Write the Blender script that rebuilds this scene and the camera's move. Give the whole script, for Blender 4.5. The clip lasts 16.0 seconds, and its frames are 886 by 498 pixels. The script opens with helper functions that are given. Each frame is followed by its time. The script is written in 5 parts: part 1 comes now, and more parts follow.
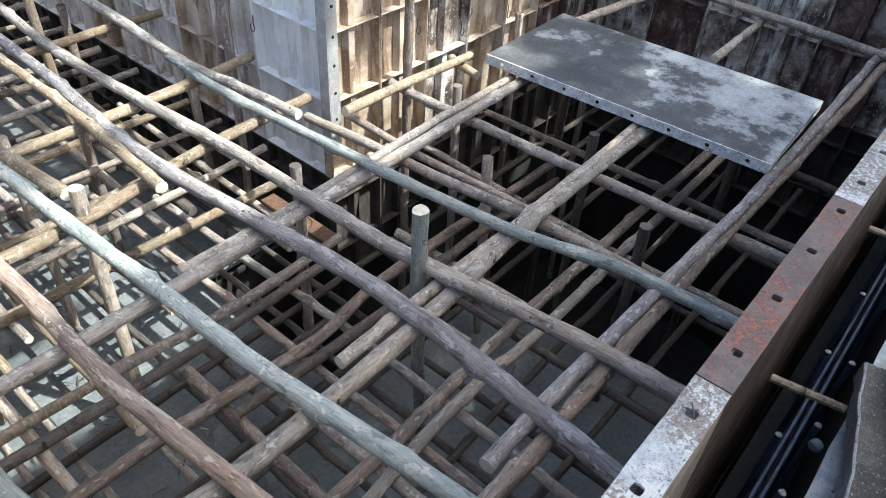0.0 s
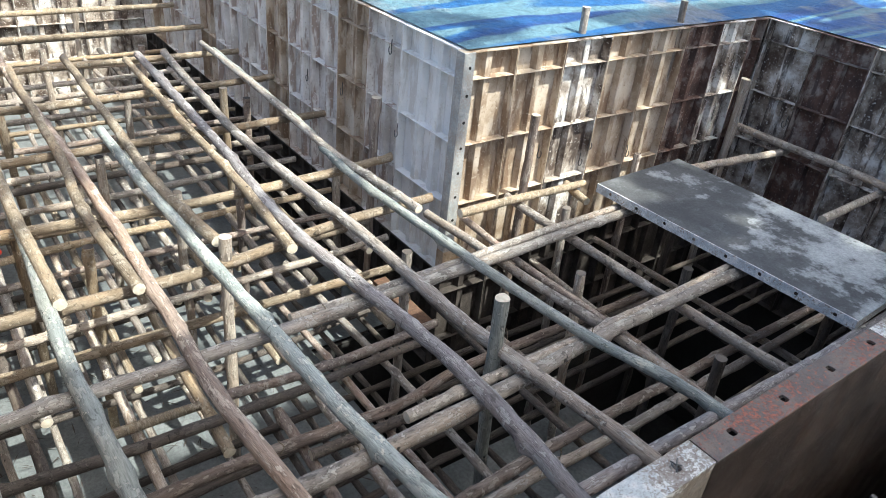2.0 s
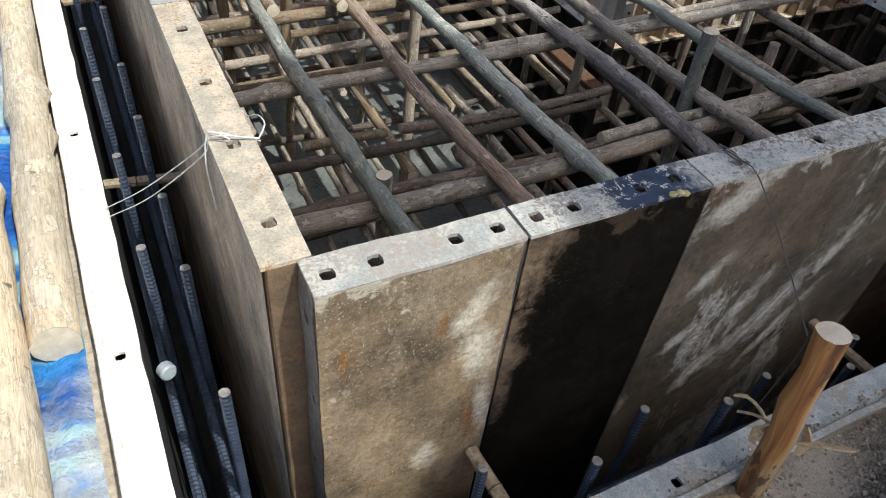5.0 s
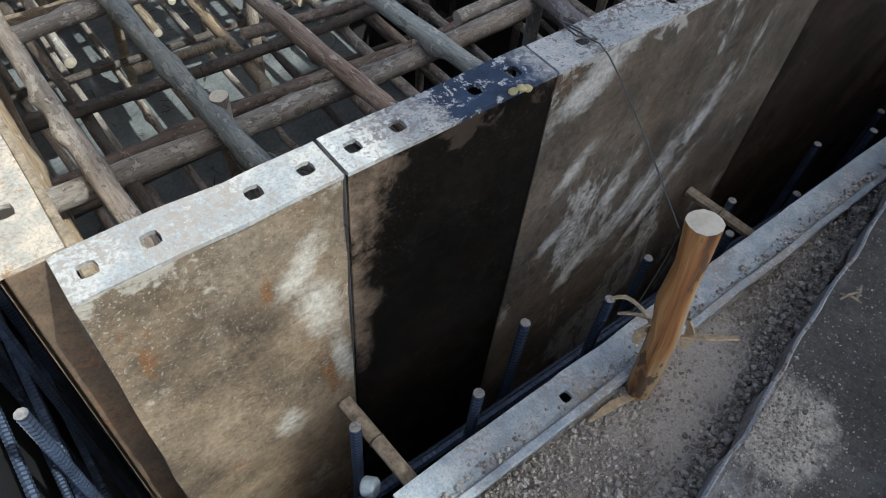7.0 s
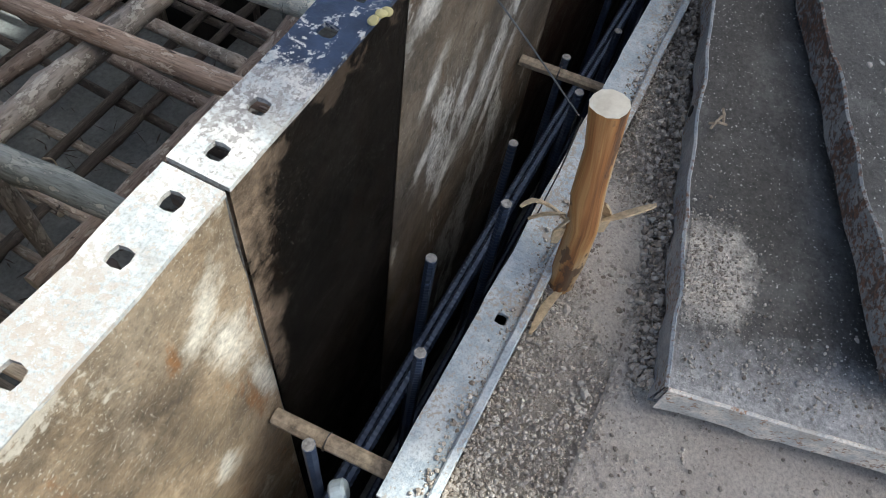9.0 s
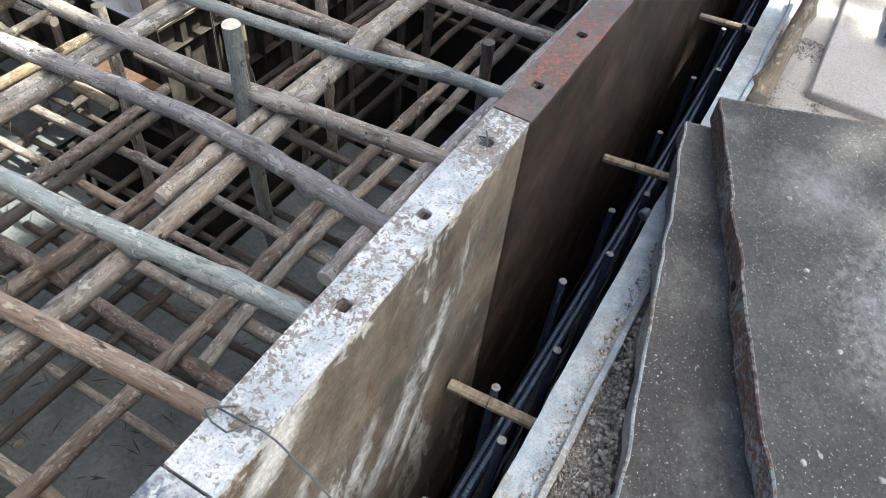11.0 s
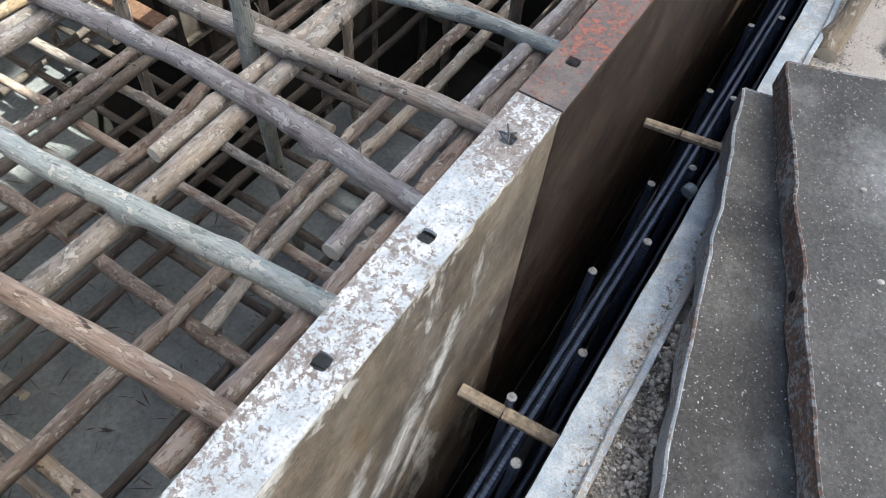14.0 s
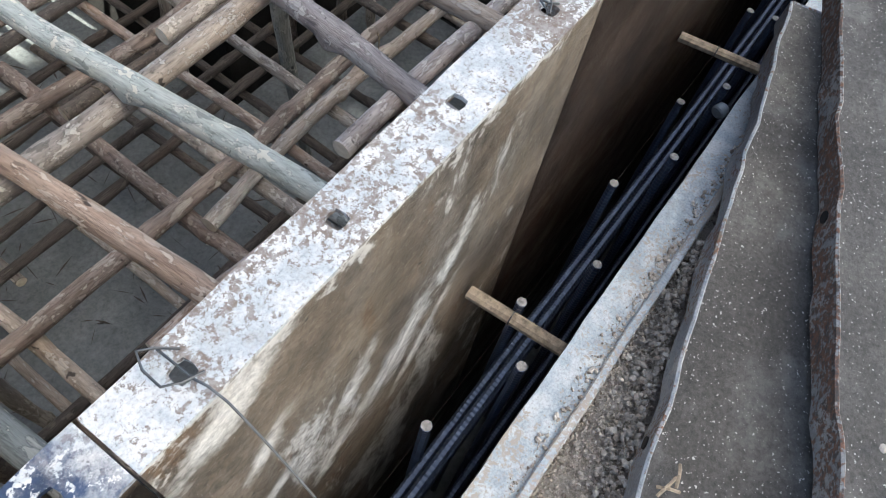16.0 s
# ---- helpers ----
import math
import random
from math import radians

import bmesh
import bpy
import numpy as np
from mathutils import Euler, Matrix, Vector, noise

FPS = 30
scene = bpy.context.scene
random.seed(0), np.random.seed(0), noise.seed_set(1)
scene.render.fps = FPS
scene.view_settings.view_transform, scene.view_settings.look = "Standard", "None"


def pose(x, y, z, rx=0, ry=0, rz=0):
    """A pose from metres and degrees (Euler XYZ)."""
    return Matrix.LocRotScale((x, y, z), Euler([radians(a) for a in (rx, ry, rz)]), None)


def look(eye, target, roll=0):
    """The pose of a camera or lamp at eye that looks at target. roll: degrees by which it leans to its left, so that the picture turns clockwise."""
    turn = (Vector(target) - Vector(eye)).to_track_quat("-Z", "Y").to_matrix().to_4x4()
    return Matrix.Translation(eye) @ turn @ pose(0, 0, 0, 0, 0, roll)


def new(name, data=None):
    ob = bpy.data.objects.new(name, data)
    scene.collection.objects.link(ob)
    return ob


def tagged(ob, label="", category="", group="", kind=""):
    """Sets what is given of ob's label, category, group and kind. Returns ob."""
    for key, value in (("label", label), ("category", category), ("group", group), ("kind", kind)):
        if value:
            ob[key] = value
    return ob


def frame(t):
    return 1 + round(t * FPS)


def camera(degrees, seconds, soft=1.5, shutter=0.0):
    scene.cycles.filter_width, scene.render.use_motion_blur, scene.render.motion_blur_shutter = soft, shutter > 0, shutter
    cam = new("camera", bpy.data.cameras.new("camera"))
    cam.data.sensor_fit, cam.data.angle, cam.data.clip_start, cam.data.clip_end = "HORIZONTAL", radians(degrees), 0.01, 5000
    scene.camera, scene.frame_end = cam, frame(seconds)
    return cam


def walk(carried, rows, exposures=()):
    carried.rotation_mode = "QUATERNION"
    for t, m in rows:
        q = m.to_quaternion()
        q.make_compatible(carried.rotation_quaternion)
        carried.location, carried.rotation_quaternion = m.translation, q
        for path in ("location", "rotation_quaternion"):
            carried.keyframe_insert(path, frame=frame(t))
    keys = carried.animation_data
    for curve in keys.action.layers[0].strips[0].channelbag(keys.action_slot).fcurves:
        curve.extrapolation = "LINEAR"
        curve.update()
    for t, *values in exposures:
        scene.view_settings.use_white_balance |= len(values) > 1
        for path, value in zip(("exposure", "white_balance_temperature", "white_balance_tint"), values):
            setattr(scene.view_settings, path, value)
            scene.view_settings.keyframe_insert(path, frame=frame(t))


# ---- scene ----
cam = camera(63.4, 16.0, soft=0.8)
PATH = [
    (0, (0.384, -0.065, 0.766), (1.584, 0.875, -0.528), 4.0),
    (0.5, (0.394, -0.071, 0.765), (1.64, 0.852, -0.499), 3.5),
    (1, (0.369, -0.089, 0.789), (1.661, 0.909, -0.366), 5.3),
    (1.5, (0.318, -0.197, 0.824), (1.586, 0.954, -0.209), 5.9),
    (2, (0.263, -0.333, 0.822), (1.348, 0.995, -0.209), 6.3),
    (2.5, (0.211, -0.418, 0.782), (1.082, 0.982, -0.351), 6.2),
    (3, (0.153, -0.446, 0.697), (0.9, 0.96, -0.515), 5.9),
    (3.5, (0.041, -0.446, 0.63), (0.775, 0.943, -0.609), 8.0),
    (4, (-0.056, -0.451, 0.57), (0.655, 0.884, -0.738), 7.3),
    (4.2, (-0.081, -0.451, 0.546), (0.63, 0.837, -0.808), 7.5),
    (6.3, (-0.09, -0.435, 0.52), (0.697, 0.738, -0.895), 4.1),
    (6.5, (-0.053, -0.426, 0.515), (0.77, 0.703, -0.917), 4.6),
    (7, (0.055, -0.382, 0.472), (0.9, 0.52, -1.1), 6.7),
    (7.5, (0.113, -0.351, 0.456), (1.017, 0.372, -1.175), 7.3),
    (8, (0.089, -0.287, 0.431), (1.046, 0.147, -1.271), 9.8),
    (8.5, (0.07, -0.24, 0.41), (1.02, 0.094, -1.318), 10.3),
    (9, (0.078, -0.226, 0.418), (1.08, 0.101, -1.282), 10.9),
    (9.5, (0.129, -0.227, 0.485), (1.301, 0.141, -1.094), 10.5),
    (10, (0.221, -0.226, 0.554), (1.501, 0.205, -0.921), 10.5),
    (10.2, (0.266, -0.234, 0.569), (1.554, 0.264, -0.878), 8.7),
    (12.3, (0.561, -0.186, 0.556), (1.651, 0.374, -1.024), 6.8),
    (12.5, (0.564, -0.179, 0.55), (1.644, 0.372, -1.041), 6.9),
    (13, (0.572, -0.164, 0.541), (1.636, 0.398, -1.057), 7.2),
    (13.5, (0.584, -0.159, 0.536), (1.641, 0.404, -1.066), 6.8),
    (14, (0.585, -0.157, 0.522), (1.618, 0.373, -1.106), 6.9),
    (14.5, (0.58, -0.156, 0.507), (1.597, 0.335, -1.144), 7.9),
    (15, (0.571, -0.16, 0.49), (1.598, 0.42, -1.125), 7.6),
    (15.5, (0.565, -0.163, 0.469), (1.523, 0.362, -1.206), 8.1),
    (16, (0.558, -0.158, 0.455), (1.47, 0.28, -1.27), 12.4),
]
EXPOSURES = [(0, 1.27, 6000, 2), (1, 1.3, 6100, 2), (2, 1.08, 6220, 2), (2.5, 1.0, 6120, 3), (3.5, 0.38, 6100, 3), (4.2, 0.32, 6500, 4), (6.3, -0.3, 6300, 2), (6.5, -0.26, 6200, 1), (7, 0.1, 5900, 2), (7.5, 0.52, 5950, 2), (8, 0.78, 6050, 3), (8.5, 0.82, 6150, 3), (9, 0.68, 6250, 2), (9.5, 0.58, 6350, 1), (10, 1.02, 6350, 1), (12.5, 1.72, 6450, 1), (16, 1.68, 6480, 2)]
walk(cam, [(t, look(eye, target, roll)) for t, eye, target, roll in PATH], EXPOSURES)

# ---- light ----
SUN_AZ, SUN_EL = radians(-64), radians(60)
TO_SUN = Vector((math.cos(SUN_EL) * math.cos(SUN_AZ), math.cos(SUN_EL) * math.sin(SUN_AZ), math.sin(SUN_EL)))
world = bpy.data.worlds.new("sky")
scene.world = world
world.use_nodes = True
wn = world.node_tree
sky = wn.nodes.new("ShaderNodeTexSky")
sky.sky_type, sky.sun_disc = "NISHITA", False
sky.sun_elevation, sky.sun_rotation = SUN_EL, math.pi / 2 - SUN_AZ
sky.air_density, sky.dust_density, sky.ozone_density = 0.7, 4.0, 0.6
wn.links.new(sky.outputs[0], wn.nodes["Background"].inputs[0])
wn.nodes["Background"].inputs[1].default_value = 0.15
sun = new("sun", bpy.data.lights.new("sun", "SUN"))
sun.data.energy, sun.data.angle, sun.data.color = 4.2, radians(0.5), (1.0, 0.95, 0.88)
sun.matrix_world = look(TO_SUN * 10, (0, 0, 0))


# ---- materials ----
def nodes_of(name, rough=0.8, metal=0.0):
    m = bpy.data.materials.new(name)
    m.use_nodes = True
    t = m.node_tree
    b = t.nodes["Principled BSDF"]
    b.inputs["Roughness"].default_value, b.inputs["Metallic"].default_value = rough, metal
    return m, t, b


def put(t, kind, **kw):
    n = t.nodes.new(kind)
    for k, v in kw.items():
        n.inputs[k].default_value = v
    return n


def where(t, scale=(1, 1, 1), out="Object", turn=(0, 0, 0)):
    c = t.nodes.new("ShaderNodeTexCoord")
    info = t.nodes.new("ShaderNodeObjectInfo")
    off = put(t, "ShaderNodeMath")
    off.operation = "MULTIPLY"
    off.inputs[1].default_value = 37.0
    t.links.new(info.outputs["Random"], off.inputs[0])
    add = t.nodes.new("ShaderNodeVectorMath")
    t.links.new(c.outputs[out], add.inputs[0])
    t.links.new(off.outputs[0], add.inputs[1])
    mp = put(t, "ShaderNodeMapping", Scale=scale, Rotation=turn)
    t.links.new(add.outputs[0], mp.inputs["Vector"])
    return mp.outputs[0], info.outputs["Random"]


def noise_of(t, v, scale, detail=6, rough=0.6):
    n = put(t, "ShaderNodeTexNoise", Scale=scale, Detail=detail, Roughness=rough)
    t.links.new(v, n.inputs["Vector"])
    return n.outputs["Fac"]


def ramp(t, fac, *stops):
    r = t.nodes.new("ShaderNodeValToRGB")
    e = r.color_ramp.elements
    while len(e) < len(stops):
        e.new(0.5)
    for el, (p, c) in zip(e, stops):
        el.position = p
        el.color = (*c, 1) if isinstance(c, tuple) else (c, c, c, 1)
    t.links.new(fac, r.inputs[0])
    return r.outputs[0]


def mix(t, fac, a, b, how="MIX"):
    n = t.nodes.new("ShaderNodeMix")
    n.data_type, n.blend_type = "RGBA", how
    for s, v in ((n.inputs[0], fac), (n.inputs[6], a), (n.inputs[7], b)):
        if isinstance(v, bpy.types.NodeSocket):
            t.links.new(v, s)
        else:
            s.default_value = v if isinstance(v, float) else (*v, 1)
    return n.outputs[2]


def mapped(t, val, lo, hi):
    n = put(t, "ShaderNodeMapRange")
    t.links.new(val, n.inputs[0])
    n.inputs[1].default_value, n.inputs[2].default_value = lo, hi
    return n.outputs[0]


def bump(t, b, height, strength=0.3, dist=0.004):
    n = put(t, "ShaderNodeBump", Strength=strength, Distance=dist)
    t.links.new(height, n.inputs["Height"])
    t.links.new(n.outputs[0], b.inputs["Normal"])


def bark(name, dark, mid, light, spots=(0.42, 0.39, 0.35)):
    """Weathered bark: long streaks and fibres along the pole, peeled patches, scars and a few pale spots."""
    m, t, b = nodes_of(name, 0.82)
    v, rnd = where(t, (44, 9, 1), "UV")
    fib, _ = where(t, (230, 26, 1), "UV")
    patch, _ = where(t, (17, 7, 1), "UV")
    scar, _ = where(t, (26, 75, 1), "UV")
    spot, _ = where(t, (75, 60, 1), "UV")
    drift, _ = where(t, (7, 1.6, 1), "UV")
    base = ramp(t, noise_of(t, v, 1.0, 6, 0.6), (0.24, dark), (0.42, mid), (0.72, light))
    base = mix(t, 1.0, base, ramp(t, noise_of(t, drift, 1.0, 3, 0.5), (0.32, (0.74, 0.75, 0.76)), (0.5, (1.0, 1.0, 1.0)), (0.68, (1.25, 1.16, 1.06))), "MULTIPLY")
    flake = noise_of(t, patch, 1.3, 9, 0.66)
    peel = ramp(t, flake, (0.555, 0.0), (0.57, 0.75))
    base = mix(t, peel, base, mix(t, 0.6, light, spots))
    torn = ramp(t, flake, (0.375, 0.8), (0.39, 0.0))
    base = mix(t, torn, base, tuple(0.8 * d + 0.12 * q for d, q in zip(dark, mid)))
    lip_ = ramp(t, flake, (0.535, 0.0), (0.548, 0.55), (0.557, 0.0))
    base = mix(t, lip_, base, tuple(0.4 * d for d in dark))
    base = mix(t, 1.0, base, ramp(t, noise_of(t, fib, 1.0, 5, 0.68), (0.32, 0.70), (0.5, 1.0), (0.68, 1.22)), "MULTIPLY")
    base = mix(t, ramp(t, noise_of(t, scar, 1.0, 3, 0.55), (0.69, 0.0), (0.72, 0.75)), base, tuple(0.45 * d for d in dark))
    base = mix(t, ramp(t, noise_of(t, spot, 1.0, 3, 0.5), (0.70, 0.0), (0.73, 0.85)), base, spots)
    chip_, _ = where(t, (42, 26, 1), "UV")
    chips = noise_of(t, chip_, 1.0, 7, 0.62)
    base = mix(t, ramp(t, chips, (0.60, 0.0), (0.615, 0.9)), base, spots)
    base = mix(t, ramp(t, chips, (0.575, 0.0), (0.588, 0.6), (0.60, 0.0)), base, tuple(0.35 * d for d in dark))
    knot, _ = where(t, (20, 15, 1), "UV")
    base = mix(t, ramp(t, noise_of(t, knot, 1.0, 4, 0.5), (0.70, 0.0), (0.73, 0.9)), base, tuple(0.3 * d for d in dark))
    tone = ramp(t, rnd, (0.0, (0.72, 0.69, 0.67)), (0.5, (1.0, 1.0, 1.0)), (1.0, (1.18, 1.12, 1.05)))
    base = mix(t, 1.0, base, tone, "MULTIPLY")
    t.links.new(base, b.inputs["Base Color"])
    n = put(t, "ShaderNodeMath")
    n.operation = "ADD"
    t.links.new(noise_of(t, fib, 1.0, 6, 0.7), n.inputs[0])
    t.links.new(flake, n.inputs[1])
    bump(t, b, n.outputs[0], 0.9, 0.006)
    return m


BARK_GREY = bark("bark_grey", (0.13, 0.112, 0.096), (0.33, 0.29, 0.25), (0.48, 0.44, 0.395), (0.60, 0.57, 0.51))
BARK_TAN = bark("bark_tan", (0.14, 0.105, 0.068), (0.28, 0.222, 0.152), (0.385, 0.325, 0.24), (0.50, 0.44, 0.35))
BARK_GREEN = bark("bark_green", (0.17, 0.19, 0.18), (0.34, 0.385, 0.37), (0.46, 0.51, 0.50), (0.62, 0.62, 0.56))
BARK_RED = bark("bark_red", (0.115, 0.085, 0.07), (0.26, 0.205, 0.172), (0.40, 0.34, 0.30), (0.52, 0.47, 0.41))
LOG = bark("log_peeled", (0.52, 0.45, 0.34), (0.62, 0.55, 0.44), (0.66, 0.6, 0.5), (0.7, 0.66, 0.57))
# Dark bark; deep poles wear it in place of shade.
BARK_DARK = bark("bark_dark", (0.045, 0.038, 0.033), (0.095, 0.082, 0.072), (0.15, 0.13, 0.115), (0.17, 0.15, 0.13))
BARK_VIOLET = bark("bark_violet", (0.13, 0.112, 0.11), (0.29, 0.265, 0.262), (0.45, 0.435, 0.435), (0.60, 0.58, 0.55))


def cut_wood():
    m, t, b = nodes_of("cut_wood", 0.8)
    v, _ = where(t, (1, 1, 1))
    c = ramp(t, noise_of(t, v, 60, 5), (0.3, (0.52, 0.45, 0.34)), (0.7, (0.72, 0.66, 0.54)))
    t.links.new(c, b.inputs["Base Color"])
    return m


CUT = cut_wood()


def steel_face(name="steel_face", k=0.9, cover=0.545, warm=0.5, smear=(0.5, 0.48, 0.44), crusted=0.75, hue=(1, 1, 1), grit=0.85, gloss=0.35, splashes=(), brushed=True, speckle=0.665):
    """Smooth side of a form panel: oiled steel with rust tints, dry cement smears and fine grit."""
    m, t, b = nodes_of(name, 0.5, 0.0)
    b.inputs["Specular IOR Level"].default_value = gloss
    v, _ = where(t)
    vs, _ = where(t, (1, 1, 0.42), "Object", (0, radians(35), 0))
    vl, _ = where(t, (1, 1, 0.3), "Object", (0, radians(50), 0))
    base = ramp(t, noise_of(t, v, 7, 9, 0.7), (0.34, (0.045 * k, 0.039 * k, 0.034 * k)), (0.46, (0.09 * k, 0.078 * k, 0.064 * k)), (0.55, (0.135 * k, 0.115 * k, 0.092 * k)), (0.66, (0.20 * k, 0.175 * k, 0.145 * k)))
    film = ramp(t, noise_of(t, vl, 10, 8, 0.7), (0.5, 0.0), (0.66, 0.55))
    base = mix(t, film, base, (0.17 * k, 0.162 * k, 0.15 * k))
    rust = ramp(t, noise_of(t, vl, 17, 7, 0.7), (0.58, 0.0), (0.66, warm))
    base = mix(t, rust, base, (0.115 * k, 0.06 * k, 0.025 * k))
    base = mix(t, 1.0, base, hue, "MULTIPLY")
    cloud = noise_of(t, vs, 6.0, 9, 0.74)
    body = ramp(t, cloud, (cover, 0.0), (cover + 0.035, 0.55), (cover + 0.10, 0.95))
    worn = ramp(t, noise_of(t, v, 120, 6, 0.7), (0.36, 0.25), (0.52, 1.0))
    rag = mix(t, 1.0, body, worn, "MULTIPLY")
    base = mix(t, rag, base, smear)
    oc = t.nodes.new("ShaderNodeTexCoord")
    for sx, sz, rx, rz, tilt in splashes:
        mp = put(t, "ShaderNodeMapping", Location=(sx, 0.0, sz), Rotation=(0, radians(tilt), 0), Scale=(rx, 50.0, rz))
        mp.vector_type = "TEXTURE"
        t.links.new(oc.outputs["Object"], mp.inputs["Vector"])
        d = t.nodes.new("ShaderNodeVectorMath")
        d.operation = "LENGTH"
        t.links.new(mp.outputs[0], d.inputs[0])
        a = put(t, "ShaderNodeMath")
        a.operation = "MULTIPLY_ADD"
        t.links.new(noise_of(t, v, 24, 9, 0.75), a.inputs[0])
        a.inputs[1].default_value = 3.2
        t.links.new(d.outputs["Value"], a.inputs[2])
        fac = ramp(t, mapped(t, a.outputs[0], 1.8, 2.75), (0.0, 0.95), (0.4, 0.6), (1.0, 0.0))
        brush = put(t, "ShaderNodeMapping", Rotation=(0, radians(tilt), 0))
        brush.vector_type = "TEXTURE"
        brush.inputs["Scale"].default_value = (1 / 60, 1 / 60, 1 / 11)
        t.links.new(oc.outputs["Object"], brush.inputs["Vector"])
        if brushed and rz > 0.08:
            fac = mix(t, 1.0, fac, ramp(t, noise_of(t, brush.outputs[0], 1.0, 7, 0.7), (0.34, 0.25), (0.56, 1.0)), "MULTIPLY")
        base = mix(t, fac, base, smear)
    grime = ramp(t, noise_of(t, v, 130, 8, 0.8), (0.32, 0.5), (0.5, 1.0), (0.68, 1.35))
    base = mix(t, 1.0, base, grime, "MULTIPLY")
    c = t.nodes.new("ShaderNodeTexCoord")
    sep = t.nodes.new("ShaderNodeSeparateXYZ")
    t.links.new(c.outputs["Object"], sep.inputs[0])
    up = put(t, "ShaderNodeMath")
    up.operation = "MULTIPLY_ADD"
    t.links.new(sep.outputs["Z"], up.inputs[0])
    up.inputs[1].default_value = 3.2
    t.links.new(noise_of(t, v, 16, 8, 0.7), up.inputs[2])
    crust = ramp(t, up.outputs[0], (0.47, 0.0), (0.52, crusted))
    base = mix(t, crust, base, smear)
    speck = ramp(t, noise_of(t, v, 380, 2, 0.5), (speckle, 0.0), (speckle + 0.035, grit))
    base = mix(t, speck, base, tuple(min(0.55, 0.28 + 0.2 * k) * c for c in (1.0, 0.94, 0.8)))
    pit = ramp(t, noise_of(t, v, 55, 3, 0.5), (0.24, 0.8), (0.28, 0.0))
    base = mix(t, pit, base, (0.03, 0.024, 0.02))
    t.links.new(base, b.inputs["Base Color"])
    r = ramp(t, noise_of(t, v, 12, 4), (0.35, 0.36), (0.65, 0.66))
    t.links.new(r, b.inputs["Roughness"])
    bump(t, b, noise_of(t, v, 90, 8, 0.8), 0.85, 0.005)
    return m


def flange_paint(name, paint, under, cover, rust=(0.2, 0.1, 0.06), grain=130, blot=14, weight=0.45, second=None):
    """Painted or cement-washed flange with flakes of bare metal; second: another coat past x = second[0]."""
    m, t, b = nodes_of(name, 0.65)
    v, _ = where(t)
    n = noise_of(t, v, grain, 8, 0.72)
    big = noise_of(t, v, blot, 3, 0.5)
    s = put(t, "ShaderNodeMath")
    s.operation = "MULTIPLY_ADD"
    t.links.new(big, s.inputs[0])
    s.inputs[1].default_value = weight
    t.links.new(n, s.inputs[2])
    bare = ramp(t, s.outputs[0], (cover - 0.02, 1.0), (cover + 0.01, 0.55), (cover + 0.035, 0.0))
    cool = tuple(c * k for c, k in zip(paint, (0.70, 0.76, 0.82)))
    tint = ramp(t, noise_of(t, v, 22, 7, 0.7), (0.34, tuple(0.62 * c for c in paint)), (0.46, cool), (0.58, paint))
    tint = mix(t, 1.0, tint, ramp(t, noise_of(t, v, 300, 5, 0.7), (0.34, 0.7), (0.5, 1.0), (0.66, 1.12)), "MULTIPLY")
    u = ramp(t, noise_of(t, v, 140, 7, 0.75), (0.42, under), (0.58, rust))
    col = mix(t, bare, tint, u)
    if second:
        start, end, coat, flakes = second
        c = t.nodes.new("ShaderNodeTexCoord")
        sep = t.nodes.new("ShaderNodeSeparateXYZ")
        t.links.new(c.outputs["Object"], sep.inputs[0])
        a = put(t, "ShaderNodeMath")
        a.operation = "MULTIPLY_ADD"
        t.links.new(noise_of(t, v, 34, 8, 0.72), a.inputs[0])
        a.inputs[1].default_value = 0.16
        t.links.new(sep.outputs["X"], a.inputs[2])
        zone = ramp(t, mapped(t, a.outputs[0], start + 0.08, end + 0.08), (0.0, 0.0), (0.12, 1.0), (0.78, 1.0), (1.0, 0.25))
        left = ramp(t, noise_of(t, v, 75, 7, 0.7), (flakes, 1.0), (flakes + 0.03, 0.0))
        blue = ramp(t, noise_of(t, v, 40, 5, 0.6), (0.35, tuple(0.5 * q for q in coat)), (0.65, coat))
        col = mix(t, mix(t, 1.0, zone, left, "MULTIPLY"), col, blue)
    t.links.new(col, b.inputs["Base Color"])
    bump(t, b, n, 0.45, 0.003)
    return m


def ribbed(name, lo, mid, hi, stain):
    """Back of a form panel: dried cement over rusty steel."""
    m, t, b = nodes_of(name, 0.85)
    v, _ = where(t)
    vz, _ = where(t, (1, 1, 0.25))
    base = ramp(t, noise_of(t, v, 6.5, 8, 0.6), (0.38, lo), (0.5, mid), (0.61, hi))
    run = ramp(t, noise_of(t, vz, 14, 5, 0.6), (0.53, 0.0), (0.60, 0.85))
    base = mix(t, run, base, stain)
    spat = ramp(t, noise_of(t, v, 70, 5, 0.6), (0.60, 0.0), (0.65, 0.75))
    base = mix(t, spat, base, hi)
    pock = ramp(t, noise_of(t, v, 95, 4, 0.6), (0.33, 0.7), (0.39, 0.0))
    base = mix(t, pock, base, stain)
    t.links.new(base, b.inputs["Base Color"])
    bump(t, b, noise_of(t, v, 45, 8, 0.75), 0.7, 0.006)
    return m


